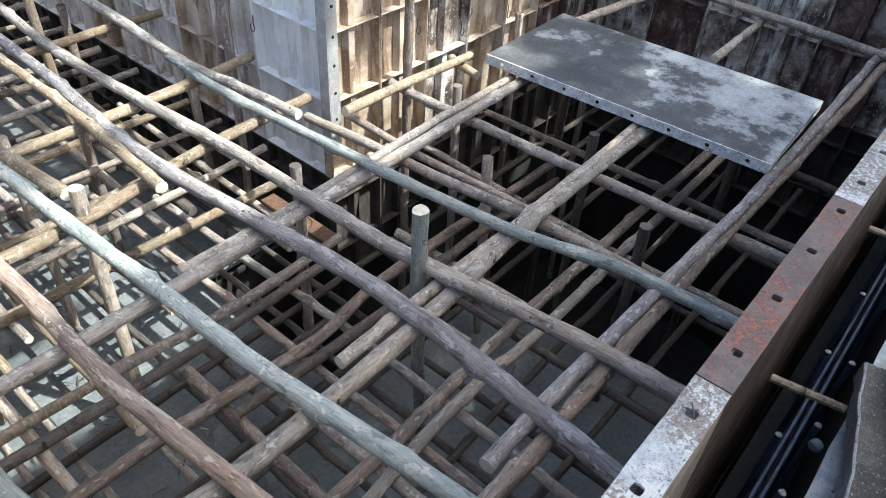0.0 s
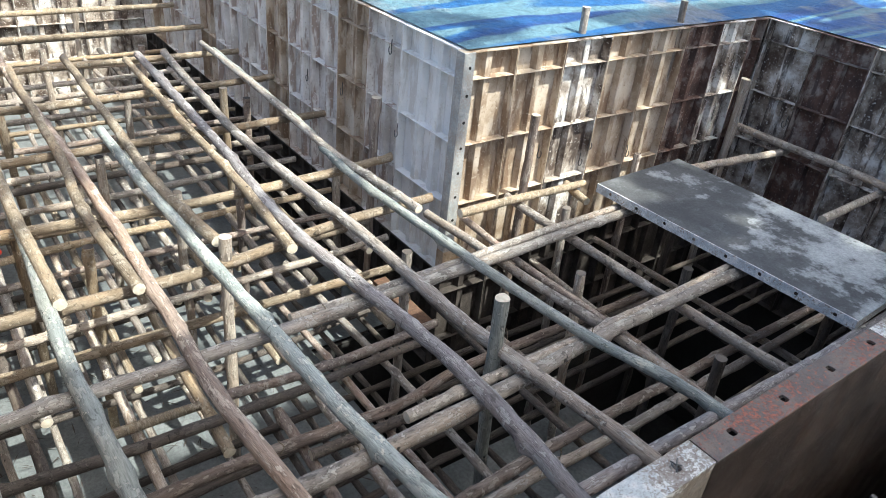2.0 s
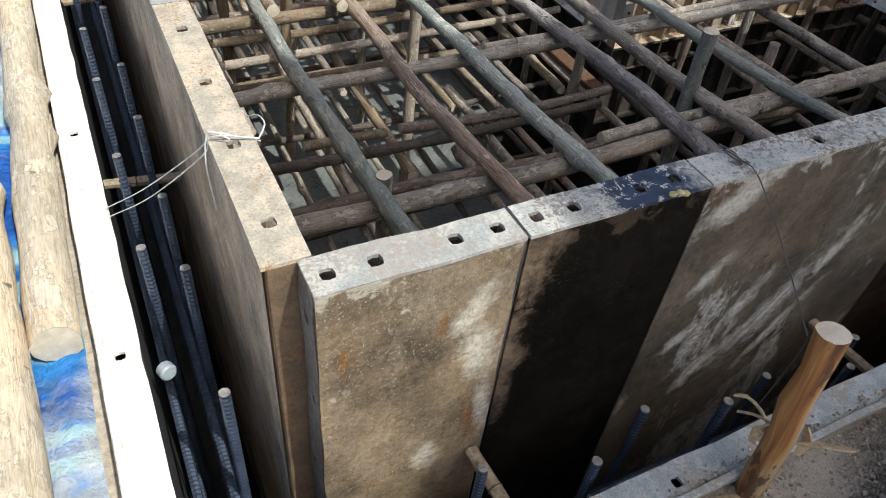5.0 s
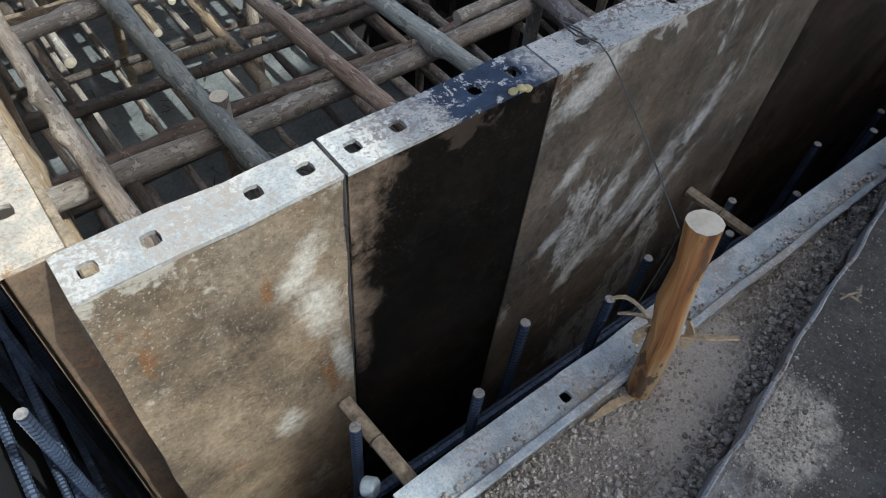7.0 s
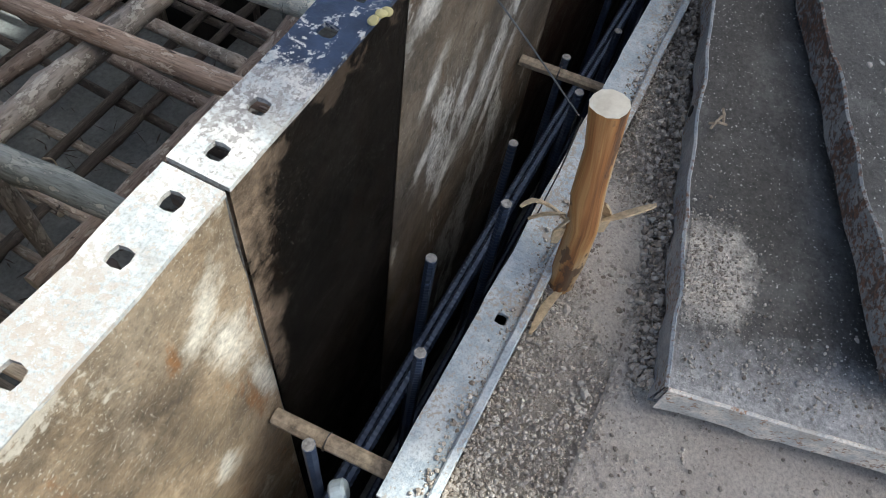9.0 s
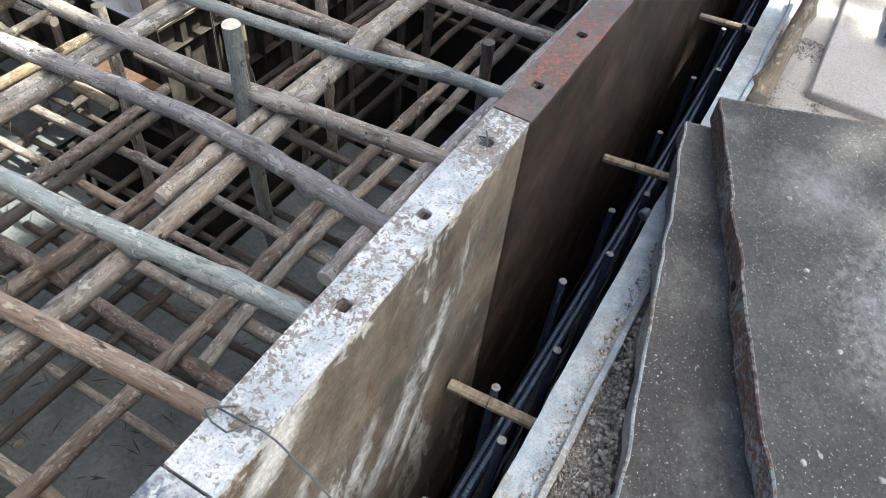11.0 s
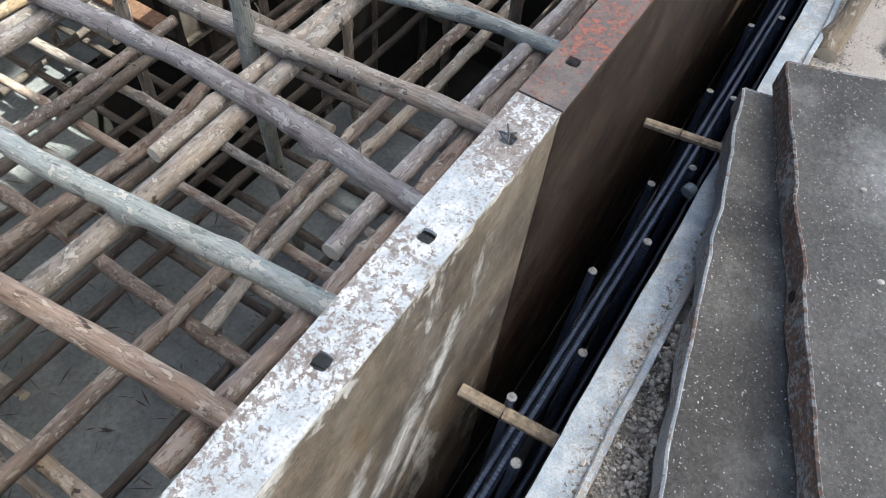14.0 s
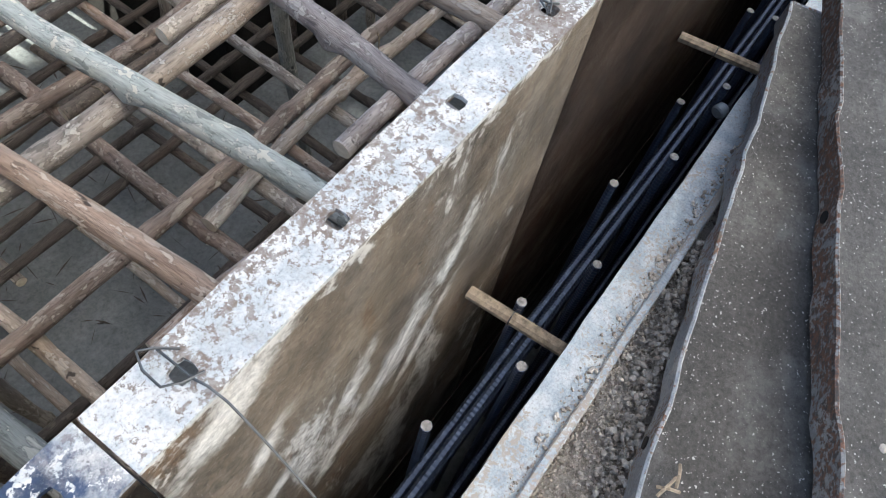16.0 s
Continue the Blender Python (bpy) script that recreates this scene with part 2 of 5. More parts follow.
C_SPLASH = ((0.20, -0.30, 0.022, 0.06, 30), (0.335, -0.42, 0.016, 0.12, 30), (0.16, -0.47, 0.02, 0.06, 35), (0.065, -0.045, 0.03, 0.075, 58), (0.075, -0.35, 0.02, 0.042, 35), (0.08, -0.20, 0.018, 0.04, 40), (0.29, -0.35, 0.04, 0.15, 32), (0.38, -0.25, 0.022, 0.07, 30))
STEEL = steel_face("steel_face", 1.2, 0.555, 0.45, (0.70, 0.68, 0.63), 0.75, (1.06, 0.98, 0.88), splashes=C_SPLASH)
FLANGE_WHITE = flange_paint("flange_white", (0.58, 0.57, 0.54), (0.29, 0.265, 0.24), 0.885, (0.17, 0.13, 0.105), 150, 9, 0.8)
FLANGE_BLUE = flange_paint("flange_blue", (0.60, 0.58, 0.54), (0.36, 0.345, 0.325), 0.66, (0.22, 0.2, 0.19), 150, 14, 0.45, (0.115, 0.26, (0.035, 0.06, 0.12), 0.56))
# Oiled steel; the brown left-edge splashes put its sunlit strip into the colour.
STEEL_B = steel_face("steel_oiled_sun_edge", 0.085, 0.7, 0.6, (0.24, 0.18, 0.13), 0.3, (1.06, 0.98, 0.92), grit=0.4, gloss=0.08, splashes=((0.0, -0.05, 0.05, 0.09, 0), (0.0, -0.22, 0.035, 0.12, 0)), brushed=False, speckle=0.655)
STEEL_A = steel_face("steel_brown", 2.1, 0.565, 0.85, (0.66, 0.62, 0.53), 0.75, (1.06, 0.93, 0.75), splashes=((0.208, -0.18, 0.028, 0.075, -8), (0.228, -0.30, 0.014, 0.07, -8), (0.15, -0.40, 0.02, 0.03, 0), (0.19, -0.10, 0.02, 0.05, 30)), brushed=False, speckle=0.64)
STEEL_PALE = steel_face("steel_cemented", 4.0, 0.55, 0.4, (0.55, 0.52, 0.47), 0.6, (1.05, 0.97, 0.86))
FLANGE_BRIGHT = flange_paint("flange_bright", (0.50, 0.49, 0.46), (0.36, 0.345, 0.325), 0.70, (0.33, 0.29, 0.25), 170)
# Dark brown steel; trench shade is worked into its darkness too.
STEEL_D = steel_face("steel_dark", 0.26, 0.72, 0.9, (0.2, 0.18, 0.16), 0.1, (1.2, 0.92, 0.8), gloss=0.15)
FLANGE_RED = flange_paint("flange_red", (0.16, 0.125, 0.105), (0.085, 0.055, 0.045), 0.66, (0.34, 0.105, 0.06), 120, 6, 0.44)
FLANGE_TAN = flange_paint("flange_tan", (0.60, 0.51, 0.40), (0.36, 0.25, 0.15), 0.60, (0.45, 0.28, 0.15))
END_STEEL = flange_paint("end_steel", (0.20, 0.19, 0.18), (0.09, 0.08, 0.072), 0.66, (0.16, 0.12, 0.09), 110, 9, 0.4)
END_BROWN = flange_paint("end_brown", (0.20, 0.135, 0.085), (0.10, 0.07, 0.05), 0.62, (0.24, 0.13, 0.07), 90, 8, 0.4)
RIB_WHITE = ribbed("rib_white", (0.74, 0.74, 0.73), (0.83, 0.83, 0.82), (0.86, 0.85, 0.83), (0.66, 0.63, 0.59))
RIB_PALE = ribbed("rib_pale", (0.56, 0.51, 0.46), (0.72, 0.68, 0.635), (0.82, 0.79, 0.75), (0.34, 0.25, 0.2))
RIB_TAN = ribbed("rib_tan", (0.32, 0.235, 0.16), (0.48, 0.385, 0.285), (0.60, 0.52, 0.42), (0.23, 0.15, 0.095))
RIB_GREY = ribbed("rib_grey", (0.10, 0.07, 0.052), (0.42, 0.36, 0.30), (0.82, 0.80, 0.76), (0.05, 0.034, 0.028))
# Shaded copy of the ribbed backs: shade of the lower rows put into colour.
RIB_SHADE = ribbed("rib_shade", (0.03, 0.024, 0.02), (0.055, 0.045, 0.038), (0.09, 0.078, 0.068), (0.035, 0.028, 0.024))
RIB_RUST = ribbed("rib_rust", (0.07, 0.042, 0.034), (0.14, 0.08, 0.06), (0.36, 0.31, 0.27), (0.07, 0.045, 0.04))


def ground_mat(name, a, b_, c, grain, relief=0.6):
    m, t, b = nodes_of(name, 0.95)
    v, _ = where(t)
    base = ramp(t, noise_of(t, v, 5, 9, 0.7), (0.3, a), (0.52, b_), (0.72, c))
    shade = ramp(t, noise_of(t, v, grain * 1.6, 6, 0.75), (0.3, 0.62), (0.5, 1.0), (0.7, 1.3))
    base = mix(t, 1.0, base, shade, "MULTIPLY")
    t.links.new(base, b.inputs["Base Color"])
    bump(t, b, noise_of(t, v, grain * 1.2, 9, 0.8), min(1.0, relief * 1.5), 0.005)
    return m


SAND = ground_mat("sand", (0.42, 0.37, 0.32), (0.54, 0.49, 0.43), (0.62, 0.57, 0.51), 170, 0.9)
def gravel_mat():
    """Mixed sandy stones, each with its own tone."""
    m, t, b = nodes_of("gravel", 0.95)
    g = t.nodes.new("ShaderNodeNewGeometry")
    v, _ = where(t)
    c = ramp(t, g.outputs["Random Per Island"], (0.0, (0.22, 0.18, 0.145)), (0.25, (0.34, 0.30, 0.255)), (0.6, (0.43, 0.385, 0.335)), (0.88, (0.50, 0.455, 0.40)), (1.0, (0.60, 0.56, 0.50)))
    c = mix(t, 1.0, c, ramp(t, noise_of(t, v, 300, 4, 0.7), (0.3, 0.75), (0.7, 1.2)), "MULTIPLY")
    t.links.new(c, b.inputs["Base Color"])
    return m


GRAVEL = gravel_mat()
# Sun glare on the left trench edge is put into this near-white.
LIP_SUNNY = ground_mat("lip_sunlit", (0.68, 0.66, 0.63), (0.78, 0.77, 0.74), (0.84, 0.83, 0.81), 60, 0.2)
FLOOR = ground_mat("wet_concrete", (0.115, 0.128, 0.13), (0.165, 0.18, 0.182), (0.22, 0.232, 0.23), 40, 0.15)
FLOOR.node_tree.nodes["Principled BSDF"].inputs["Roughness"].default_value = 0.55
SLAB = ground_mat("dusty_slab", (0.46, 0.405, 0.355), (0.56, 0.505, 0.45), (0.63, 0.58, 0.525), 130, 0.7)
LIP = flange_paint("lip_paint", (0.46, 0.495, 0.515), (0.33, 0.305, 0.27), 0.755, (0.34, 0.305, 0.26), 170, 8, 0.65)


def simple(name, col, rough, metal=0.0, grain=30, spread=0.3, relief=0.3):
    m, t, b = nodes_of(name, rough, metal)
    v, _ = where(t)
    t.links.new(ramp(t, noise_of(t, v, grain, 6, 0.65), (0.3, tuple(c * (1 - spread) for c in col)), (0.7, tuple(c * (1 + spread) for c in col))), b.inputs["Base Color"])
    bump(t, b, noise_of(t, v, grain * 3, 5), relief, 0.002)
    return m


REBAR = simple("rebar_steel", (0.07, 0.095, 0.15), 0.38, 0.4)
BAR_TIP = simple("bar_tip", (0.24, 0.23, 0.22), 0.5, 0, 150, 0.6)
SPLINT = simple("fresh_splint", (0.50, 0.39, 0.25), 0.8, 0, 120, 0.35, 0.5)
RUST_WOOD = simple("brown_plank", (0.11, 0.06, 0.035), 0.85, 0, 60, 0.5, 0.6)
BATTEN = simple("batten_wood", (0.31, 0.25, 0.18), 0.85, 0, 90, 0.55, 0.6)
WIRE = simple("tie_wire", (0.12, 0.12, 0.12), 0.4, 0.8)
# Near-black for the outer form's trench side: its shade as colour.
LIP_SIDE_SHADE = simple("form_side_shade", (0.03, 0.032, 0.037), 0.75)
WIRE_WHITE = simple("white_wire", (0.72, 0.72, 0.7), 0.5)


def sheet_skin(name, spill, powder=()):
    """Oily dark form skin with dust, white grains and sand spilled towards its near end."""
    m, t, b = nodes_of(name, 0.75)
    v, _ = where(t)
    base = ramp(t, noise_of(t, v, 3.5, 7, 0.66), (0.34, (0.042, 0.039, 0.035)), (0.5, (0.078, 0.073, 0.066)), (0.66, (0.125, 0.117, 0.105)))
    fine = ramp(t, noise_of(t, v, 170, 7, 0.8), (0.32, 0.5), (0.5, 1.0), (0.68, 1.6))
    base = mix(t, 1.0, base, fine, "MULTIPLY")
    dust = ramp(t, noise_of(t, v, 5.5, 9, 0.75), (0.53, 0.0), (0.72, 0.65))
    base = mix(t, dust, base, (0.25, 0.24, 0.225))
    film = ramp(t, noise_of(t, v, 3.0, 5, 0.62), (0.60, 0.0), (0.68, 0.4))
    base = mix(t, film, base, (0.26, 0.27, 0.275))
    dots = ramp(t, noise_of(t, v, 270, 2, 0.5), (0.67, 0.0), (0.70, 0.9))
    base = mix(t, dots, base, (0.55, 0.53, 0.5))
    blobs = ramp(t, noise_of(t, v, 70, 3, 0.6), (0.70, 0.0), (0.72, 0.8))
    base = mix(t, blobs, base, (0.45, 0.44, 0.41))
    if spill:
        c = t.nodes.new("ShaderNodeTexCoord")
        near = put(t, "ShaderNodeMapping", Scale=(1 / 0.11, 1 / 0.9, 0.0))
        corner_ = put(t, "ShaderNodeMapping", Location=(-1.75, -5.2, 0.0), Scale=(1 / 0.095, 1 / 0.075, 0.0))
        for mp, lo, hi, amount, col in ((near, 0.6, 1.1, 0.8, (0.47, 0.46, 0.45)), (corner_, 0.85, 1.05, 0.96, (0.52, 0.48, 0.42))):
            t.links.new(c.outputs["Object"], mp.inputs["Vector"])
            d = t.nodes.new("ShaderNodeVectorMath")
            d.operation = "LENGTH"
            t.links.new(mp.outputs[0], d.inputs[0])
            a = put(t, "ShaderNodeMath")
            a.operation = "MULTIPLY_ADD"
            t.links.new(noise_of(t, v, 26, 8, 0.75), a.inputs[0])
            a.inputs[1].default_value = 1.5
            t.links.new(d.outputs["Value"], a.inputs[2])
            fac = ramp(t, mapped(t, a.outputs[0], lo + 0.45, hi + 0.65), (0.0, amount), (1.0, 0.0))
            base = mix(t, fac, base, mix(t, 1.0, col, fine, "MULTIPLY"))
    for px, py, r, amount in powder:
        c = t.nodes.new("ShaderNodeTexCoord")
        mp = put(t, "ShaderNodeMapping", Location=(px, py, 0.0), Scale=(r, r, 50.0))
        mp.vector_type = "TEXTURE"
        t.links.new(c.outputs["Object"], mp.inputs["Vector"])
        d = t.nodes.new("ShaderNodeVectorMath")
        d.operation = "LENGTH"
        t.links.new(mp.outputs[0], d.inputs[0])
        a = put(t, "ShaderNodeMath")
        a.operation = "MULTIPLY_ADD"
        t.links.new(noise_of(t, v, 60, 9, 0.8), a.inputs[0])
        a.inputs[1].default_value = 3.4
        t.links.new(d.outputs["Value"], a.inputs[2])
        base = mix(t, ramp(t, mapped(t, a.outputs[0], 1.75, 3.3), (0.0, amount), (0.5, 0.4 * amount), (1.0, 0.0)), base, (0.50, 0.49, 0.47))
    t.links.new(base, b.inputs["Base Color"])
    bump(t, b, noise_of(t, v, 170, 7, 0.8), 0.8, 0.003)
    return m


SHEET_DARK = sheet_skin("sheet_skin", False, ((0.50, 0.32, 0.13, 0.95), (0.95, 0.42, 0.10, 0.7), (0.36, 0.30, 0.05, 0.7), (0.78, 0.36, 0.12, 0.6), (0.9, 0.2, 0.06, 0.5), (0.22, 0.15, 0.07, 0.4)))
SHEET_SANDY = sheet_skin("sheet_skin_sandy", True)
# Near-black in place of the deep shade by the block.
SUMP_SHADE = ground_mat("sump_shade", (0.018, 0.017, 0.016), (0.03, 0.029, 0.028), (0.045, 0.043, 0.04), 40, 0.3)


def plate_skin():
    """Dark oiled plate with a pale dried film towards two of its edges."""
    m, t, b = nodes_of("plate_skin", 0.6)
    v, _ = where(t)
    base = ramp(t, noise_of(t, v, 4, 8, 0.65), (0.34, (0.05, 0.053, 0.056)), (0.66, (0.105, 0.108, 0.11)))
    c = t.nodes.new("ShaderNodeTexCoord")
    edge_ = put(t, "ShaderNodeMapping", Scale=(-0.16, 0.0, -0.22), Location=(0.075, 0.0, 0.0))
    t.links.new(c.outputs["Object"], edge_.inputs["Vector"])
    sep = t.nodes.new("ShaderNodeSeparateXYZ")
    t.links.new(edge_.outputs[0], sep.inputs[0])
    total = sep.outputs["X"]
    for extra in (sep.outputs["Z"], noise_of(t, v, 4.2, 9, 0.66)):
        a = put(t, "ShaderNodeMath")
        t.links.new(total, a.inputs[0])
        t.links.new(extra, a.inputs[1])
        total = a.outputs[0]
    film = ramp(t, total, (0.555, 0.0), (0.60, 0.6), (0.68, 1.0))
    base = mix(t, film, base, (0.40, 0.425, 0.435))
    thin = ramp(t, noise_of(t, v, 11, 7, 0.7), (0.52, 0.0), (0.7, 0.45))
    base = mix(t, thin, base, (0.22, 0.235, 0.245))
    base = mix(t, 1.0, base, ramp(t, noise_of(t, v, 90, 6, 0.7), (0.3, 0.7), (0.7, 1.25)), "MULTIPLY")
    t.links.new(base, b.inputs["Base Color"])
    bump(t, b, noise_of(t, v, 60, 7, 0.7), 0.3, 0.003)
    return m


PLATE = plate_skin()
PLATE_RIM = flange_paint("plate_rim", (0.80, 0.80, 0.79), (0.36, 0.34, 0.32), 0.64, (0.3, 0.24, 0.19), 110)
SHEET_RIM = flange_paint("sheet_rim", (0.34, 0.33, 0.31), (0.07, 0.062, 0.055), 0.72)
FLANGE_WHITE_DIRTY = flange_paint("rim_pale", (0.40, 0.41, 0.42), (0.2, 0.17, 0.14), 0.64)
RIM_CREAM = flange_paint("rim_cream", (0.76, 0.69, 0.61), (0.36, 0.26, 0.19), 0.62, (0.34, 0.19, 0.11), 110, 10, 0.42)
# Near-black for discs that stand for the shade inside bolt holes.
HOLE = simple("hole_shade", (0.015, 0.013, 0.012), 0.9)
CLOD = simple("dry_clod", (0.45, 0.40, 0.2), 0.9)
CAP = simple("plastic_cap", (0.30, 0.35, 0.39), 0.5)
RED = simple("red_plastic", (0.75, 0.06, 0.03), 0.4)


def stake_wood():
    """Freshly peeled wood: long orange-brown streaks with a few dark knots."""
    m, t, b = nodes_of("stake_wood", 0.7)
    v, _ = where(t, (26, 2.2, 1), "UV")
    v2, _ = where(t, (220, 9, 1), "UV")
    v3, _ = where(t, (22, 14, 1), "UV")
    c = ramp(t, noise_of(t, v, 1.2, 4, 0.55), (0.36, (0.10, 0.05, 0.025)), (0.44, (0.30, 0.125, 0.04)), (0.52, (0.44, 0.24, 0.09)), (0.64, (0.52, 0.38, 0.22)))
    c = mix(t, 1.0, c, ramp(t, noise_of(t, v2, 1.0, 4), (0.3, 0.78), (0.7, 1.15)), "MULTIPLY")
    knot = ramp(t, noise_of(t, v3, 1.0, 4, 0.6), (0.57, 0.0), (0.61, 0.85))
    c = mix(t, knot, c, (0.09, 0.05, 0.03))
    t.links.new(c, b.inputs["Base Color"])
    bump(t, b, noise_of(t, v2, 1.0, 5), 0.4, 0.002)
    return m


STUMP = stake_wood()
LEAF = simple("leaf_green", (0.06, 0.10, 0.03), 0.6)
# Earth darkened so the trench sides carry their shade in the colour.
EARTH_SHADE = ground_mat("earth_shade", (0.03, 0.027, 0.024), (0.05, 0.045, 0.039), (0.07, 0.062, 0.053), 50)
EARTH = ground_mat("earth", (0.40, 0.34, 0.265), (0.55, 0.485, 0.40), (0.64, 0.58, 0.50), 50)


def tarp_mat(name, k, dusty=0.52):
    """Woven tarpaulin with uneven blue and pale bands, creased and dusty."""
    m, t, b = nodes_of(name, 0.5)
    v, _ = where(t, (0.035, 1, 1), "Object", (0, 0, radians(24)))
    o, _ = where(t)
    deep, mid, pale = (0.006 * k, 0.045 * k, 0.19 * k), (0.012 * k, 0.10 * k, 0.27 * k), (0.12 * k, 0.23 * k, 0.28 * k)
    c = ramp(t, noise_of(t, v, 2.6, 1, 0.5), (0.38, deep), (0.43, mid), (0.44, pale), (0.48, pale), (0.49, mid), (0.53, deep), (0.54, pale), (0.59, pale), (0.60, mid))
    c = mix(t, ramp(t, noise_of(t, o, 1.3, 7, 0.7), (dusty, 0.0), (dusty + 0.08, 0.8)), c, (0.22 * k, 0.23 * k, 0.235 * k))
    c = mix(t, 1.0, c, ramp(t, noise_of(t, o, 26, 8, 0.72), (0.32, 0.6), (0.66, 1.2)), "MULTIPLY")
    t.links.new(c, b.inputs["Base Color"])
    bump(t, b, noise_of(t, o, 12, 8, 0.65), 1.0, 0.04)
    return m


# Lit copy of the tarp: sunlight put into brighter colour and more pale cover.
TARP_SUNNY = tarp_mat("tarp_sunlit", 2.6, 0.44)
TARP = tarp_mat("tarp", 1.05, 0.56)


# ---- building blocks ----
def mesh_of(name, verts, faces, *mats):
    me = bpy.data.meshes.new(name)
    me.from_pydata([tuple(v) for v in verts], [], faces)
    for m in mats:
        me.materials.append(m)
    return me


def part(name, bm, material, parent, label=""):
    """One bmesh as one mesh object under a thing or a part."""
    me = bpy.data.meshes.new(name)
    bm.to_mesh(me)
    bm.free()
    me.materials.append(material)
    ob = new(name, me)
    ob.parent = parent
    return tagged(ob, label) if label else ob


def box(bm, a, b, bevel=0.0):
    """A box between two corners."""
    r = bmesh.ops.create_cube(bm, size=1.0)
    for v in r["verts"]:
        v.co = Vector([(a[i] + b[i]) / 2 + v.co[i] * (b[i] - a[i]) for i in range(3)])
    if bevel:
        es = list({e for v in r["verts"] for e in v.link_edges})
        bmesh.ops.bevel(bm, geom=es, offset=bevel, segments=1, affect="EDGES")
    return r


def spline(pts, step=0.05):
    """A smooth line through points."""
    p = [Vector(q) for q in pts]
    p = [p[0] * 2 - p[1]] + p + [p[-1] * 2 - p[-2]]
    out = []
    for i in range(1, len(p) - 2):
        n = max(2, int((p[i + 1] - p[i]).length / step))
        for k in range(n):
            u = k / n
            a, b, c, d = p[i - 1 : i + 3]
            out.append(0.5 * (2 * b + (c - a) * u + (2 * a - 5 * b + 4 * c - d) * u * u + (3 * b - a - 3 * c + d) * u**3))
    return out + [p[-2]]


def tube(line, radius, sides=10, rough=0.0, seed=0, caps=True):
    """Verts, faces and UVs of a tube along a line; rough: relative unevenness."""
    verts, faces, uvs = [], [], []
    rnd = random.Random(seed)
    knots = [(rnd.random(), rnd.random() * math.tau, 0.3 + 0.35 * rnd.random()) for _ in range(int(len(line) / 5))] if rough else []
    up, far, n = Vector((0.13, 0.21, 0.97)), 0.0, len(line)
    for i, c in enumerate(line):
        d = (line[min(i + 1, n - 1)] - line[max(i - 1, 0)]).normalized()
        if abs(d.dot(up)) > 0.93:
            up = Vector((0.9, 0.2, 0.1))
        s = d.cross(up).normalized()
        w = s.cross(d)
        u = i / (n - 1)
        r0 = radius(u) if callable(radius) else radius
        for k in range(sides):
            a = math.tau * k / sides
            r = r0
            if rough:
                r *= 1 + rough * noise.noise(Vector((math.cos(a) * 1.1 + seed * 3.7, math.sin(a) * 1.1, far * 7))) + 0.5 * rough * noise.noise(Vector((a + seed, far * 30, 1)))
                for ku, ka, kr in knots:
                    q = ((u - ku) * far_total(line) / 0.022) ** 2 + (math.sin((a - ka) / 2) * 2 / 0.7) ** 2
                    r *= 1 + kr * math.exp(-q)
            verts.append(c + (s * math.cos(a) + w * math.sin(a)) * r)
        if i < n - 1:
            far += (line[i + 1] - c).length
    for i in range(n - 1):
        for k in range(sides):
            k2 = (k + 1) % sides
            faces.append((i * sides + k, i * sides + k2, (i + 1) * sides + k2, (i + 1) * sides + k))
            uvs += [(k / sides, i), ((k + 1) / sides, i), ((k + 1) / sides, i + 1), (k / sides, i + 1)]
    return verts, faces, uvs


LENGTHS = {}


def far_total(line):
    key = id(line)
    if key not in LENGTHS:
        LENGTHS[key] = sum((line[i + 1] - line[i]).length for i in range(len(line) - 1))
    return LENGTHS[key]


POLE_SEED = [0]


def pole(pts, r, mat, label, tips=(0, 1), taper=0.12, name="wooden_pole", group="shoring poles", category="pole", sides=12, crook=0.006):
    """A crooked round pole with bark, knots and sawn ends."""
    POLE_SEED[0] += 1
    seed = POLE_SEED[0]
    line = spline(pts, 0.045)
    for i, c in enumerate(line):
        u = i * 0.045
        line[i] = c + crook * Vector((noise.noise((u * 2.2, seed, 0)), noise.noise((u * 2.2, seed, 5)), 0.5 * noise.noise((u * 2, seed, 9))))
    rad = lambda u: r * (1 + taper * (0.5 - u))
    verts, faces, uvs = tube(line, rad, sides, 0.17, seed)
    n = len(line)
    me = mesh_of(name, verts, faces, mat)
    layer = me.uv_layers.new(name="UVMap")
    step = far_total(line) / (n - 1)
    for loop, (a, b) in zip(layer.data, uvs):
        loop.uv = (0.09 * abs(2 * a - 1), b * step)
    me.shade_smooth()
    ob = tagged(new(name, me), label, category, group)
    for end in (0, 1):
        ring = verts[:sides] if end == 0 else verts[(n - 1) * sides : n * sides]
        c = line[0] if end == 0 else line[-1]
        out = (line[0] - line[1]).normalized() if end == 0 else (line[-1] - line[-2]).normalized()
        ds = [v + out * 0.0005 for v in ring] + [c + out * 0.002]
        fs = [((k + 1) % sides, k, sides) if end == 0 else (k, (k + 1) % sides, sides) for k in range(sides)]
        cut = new("cut_end", mesh_of("cut_end", ds, fs, CUT if end in tips else BARK_DARK))
        cut.parent = ob
    return ob


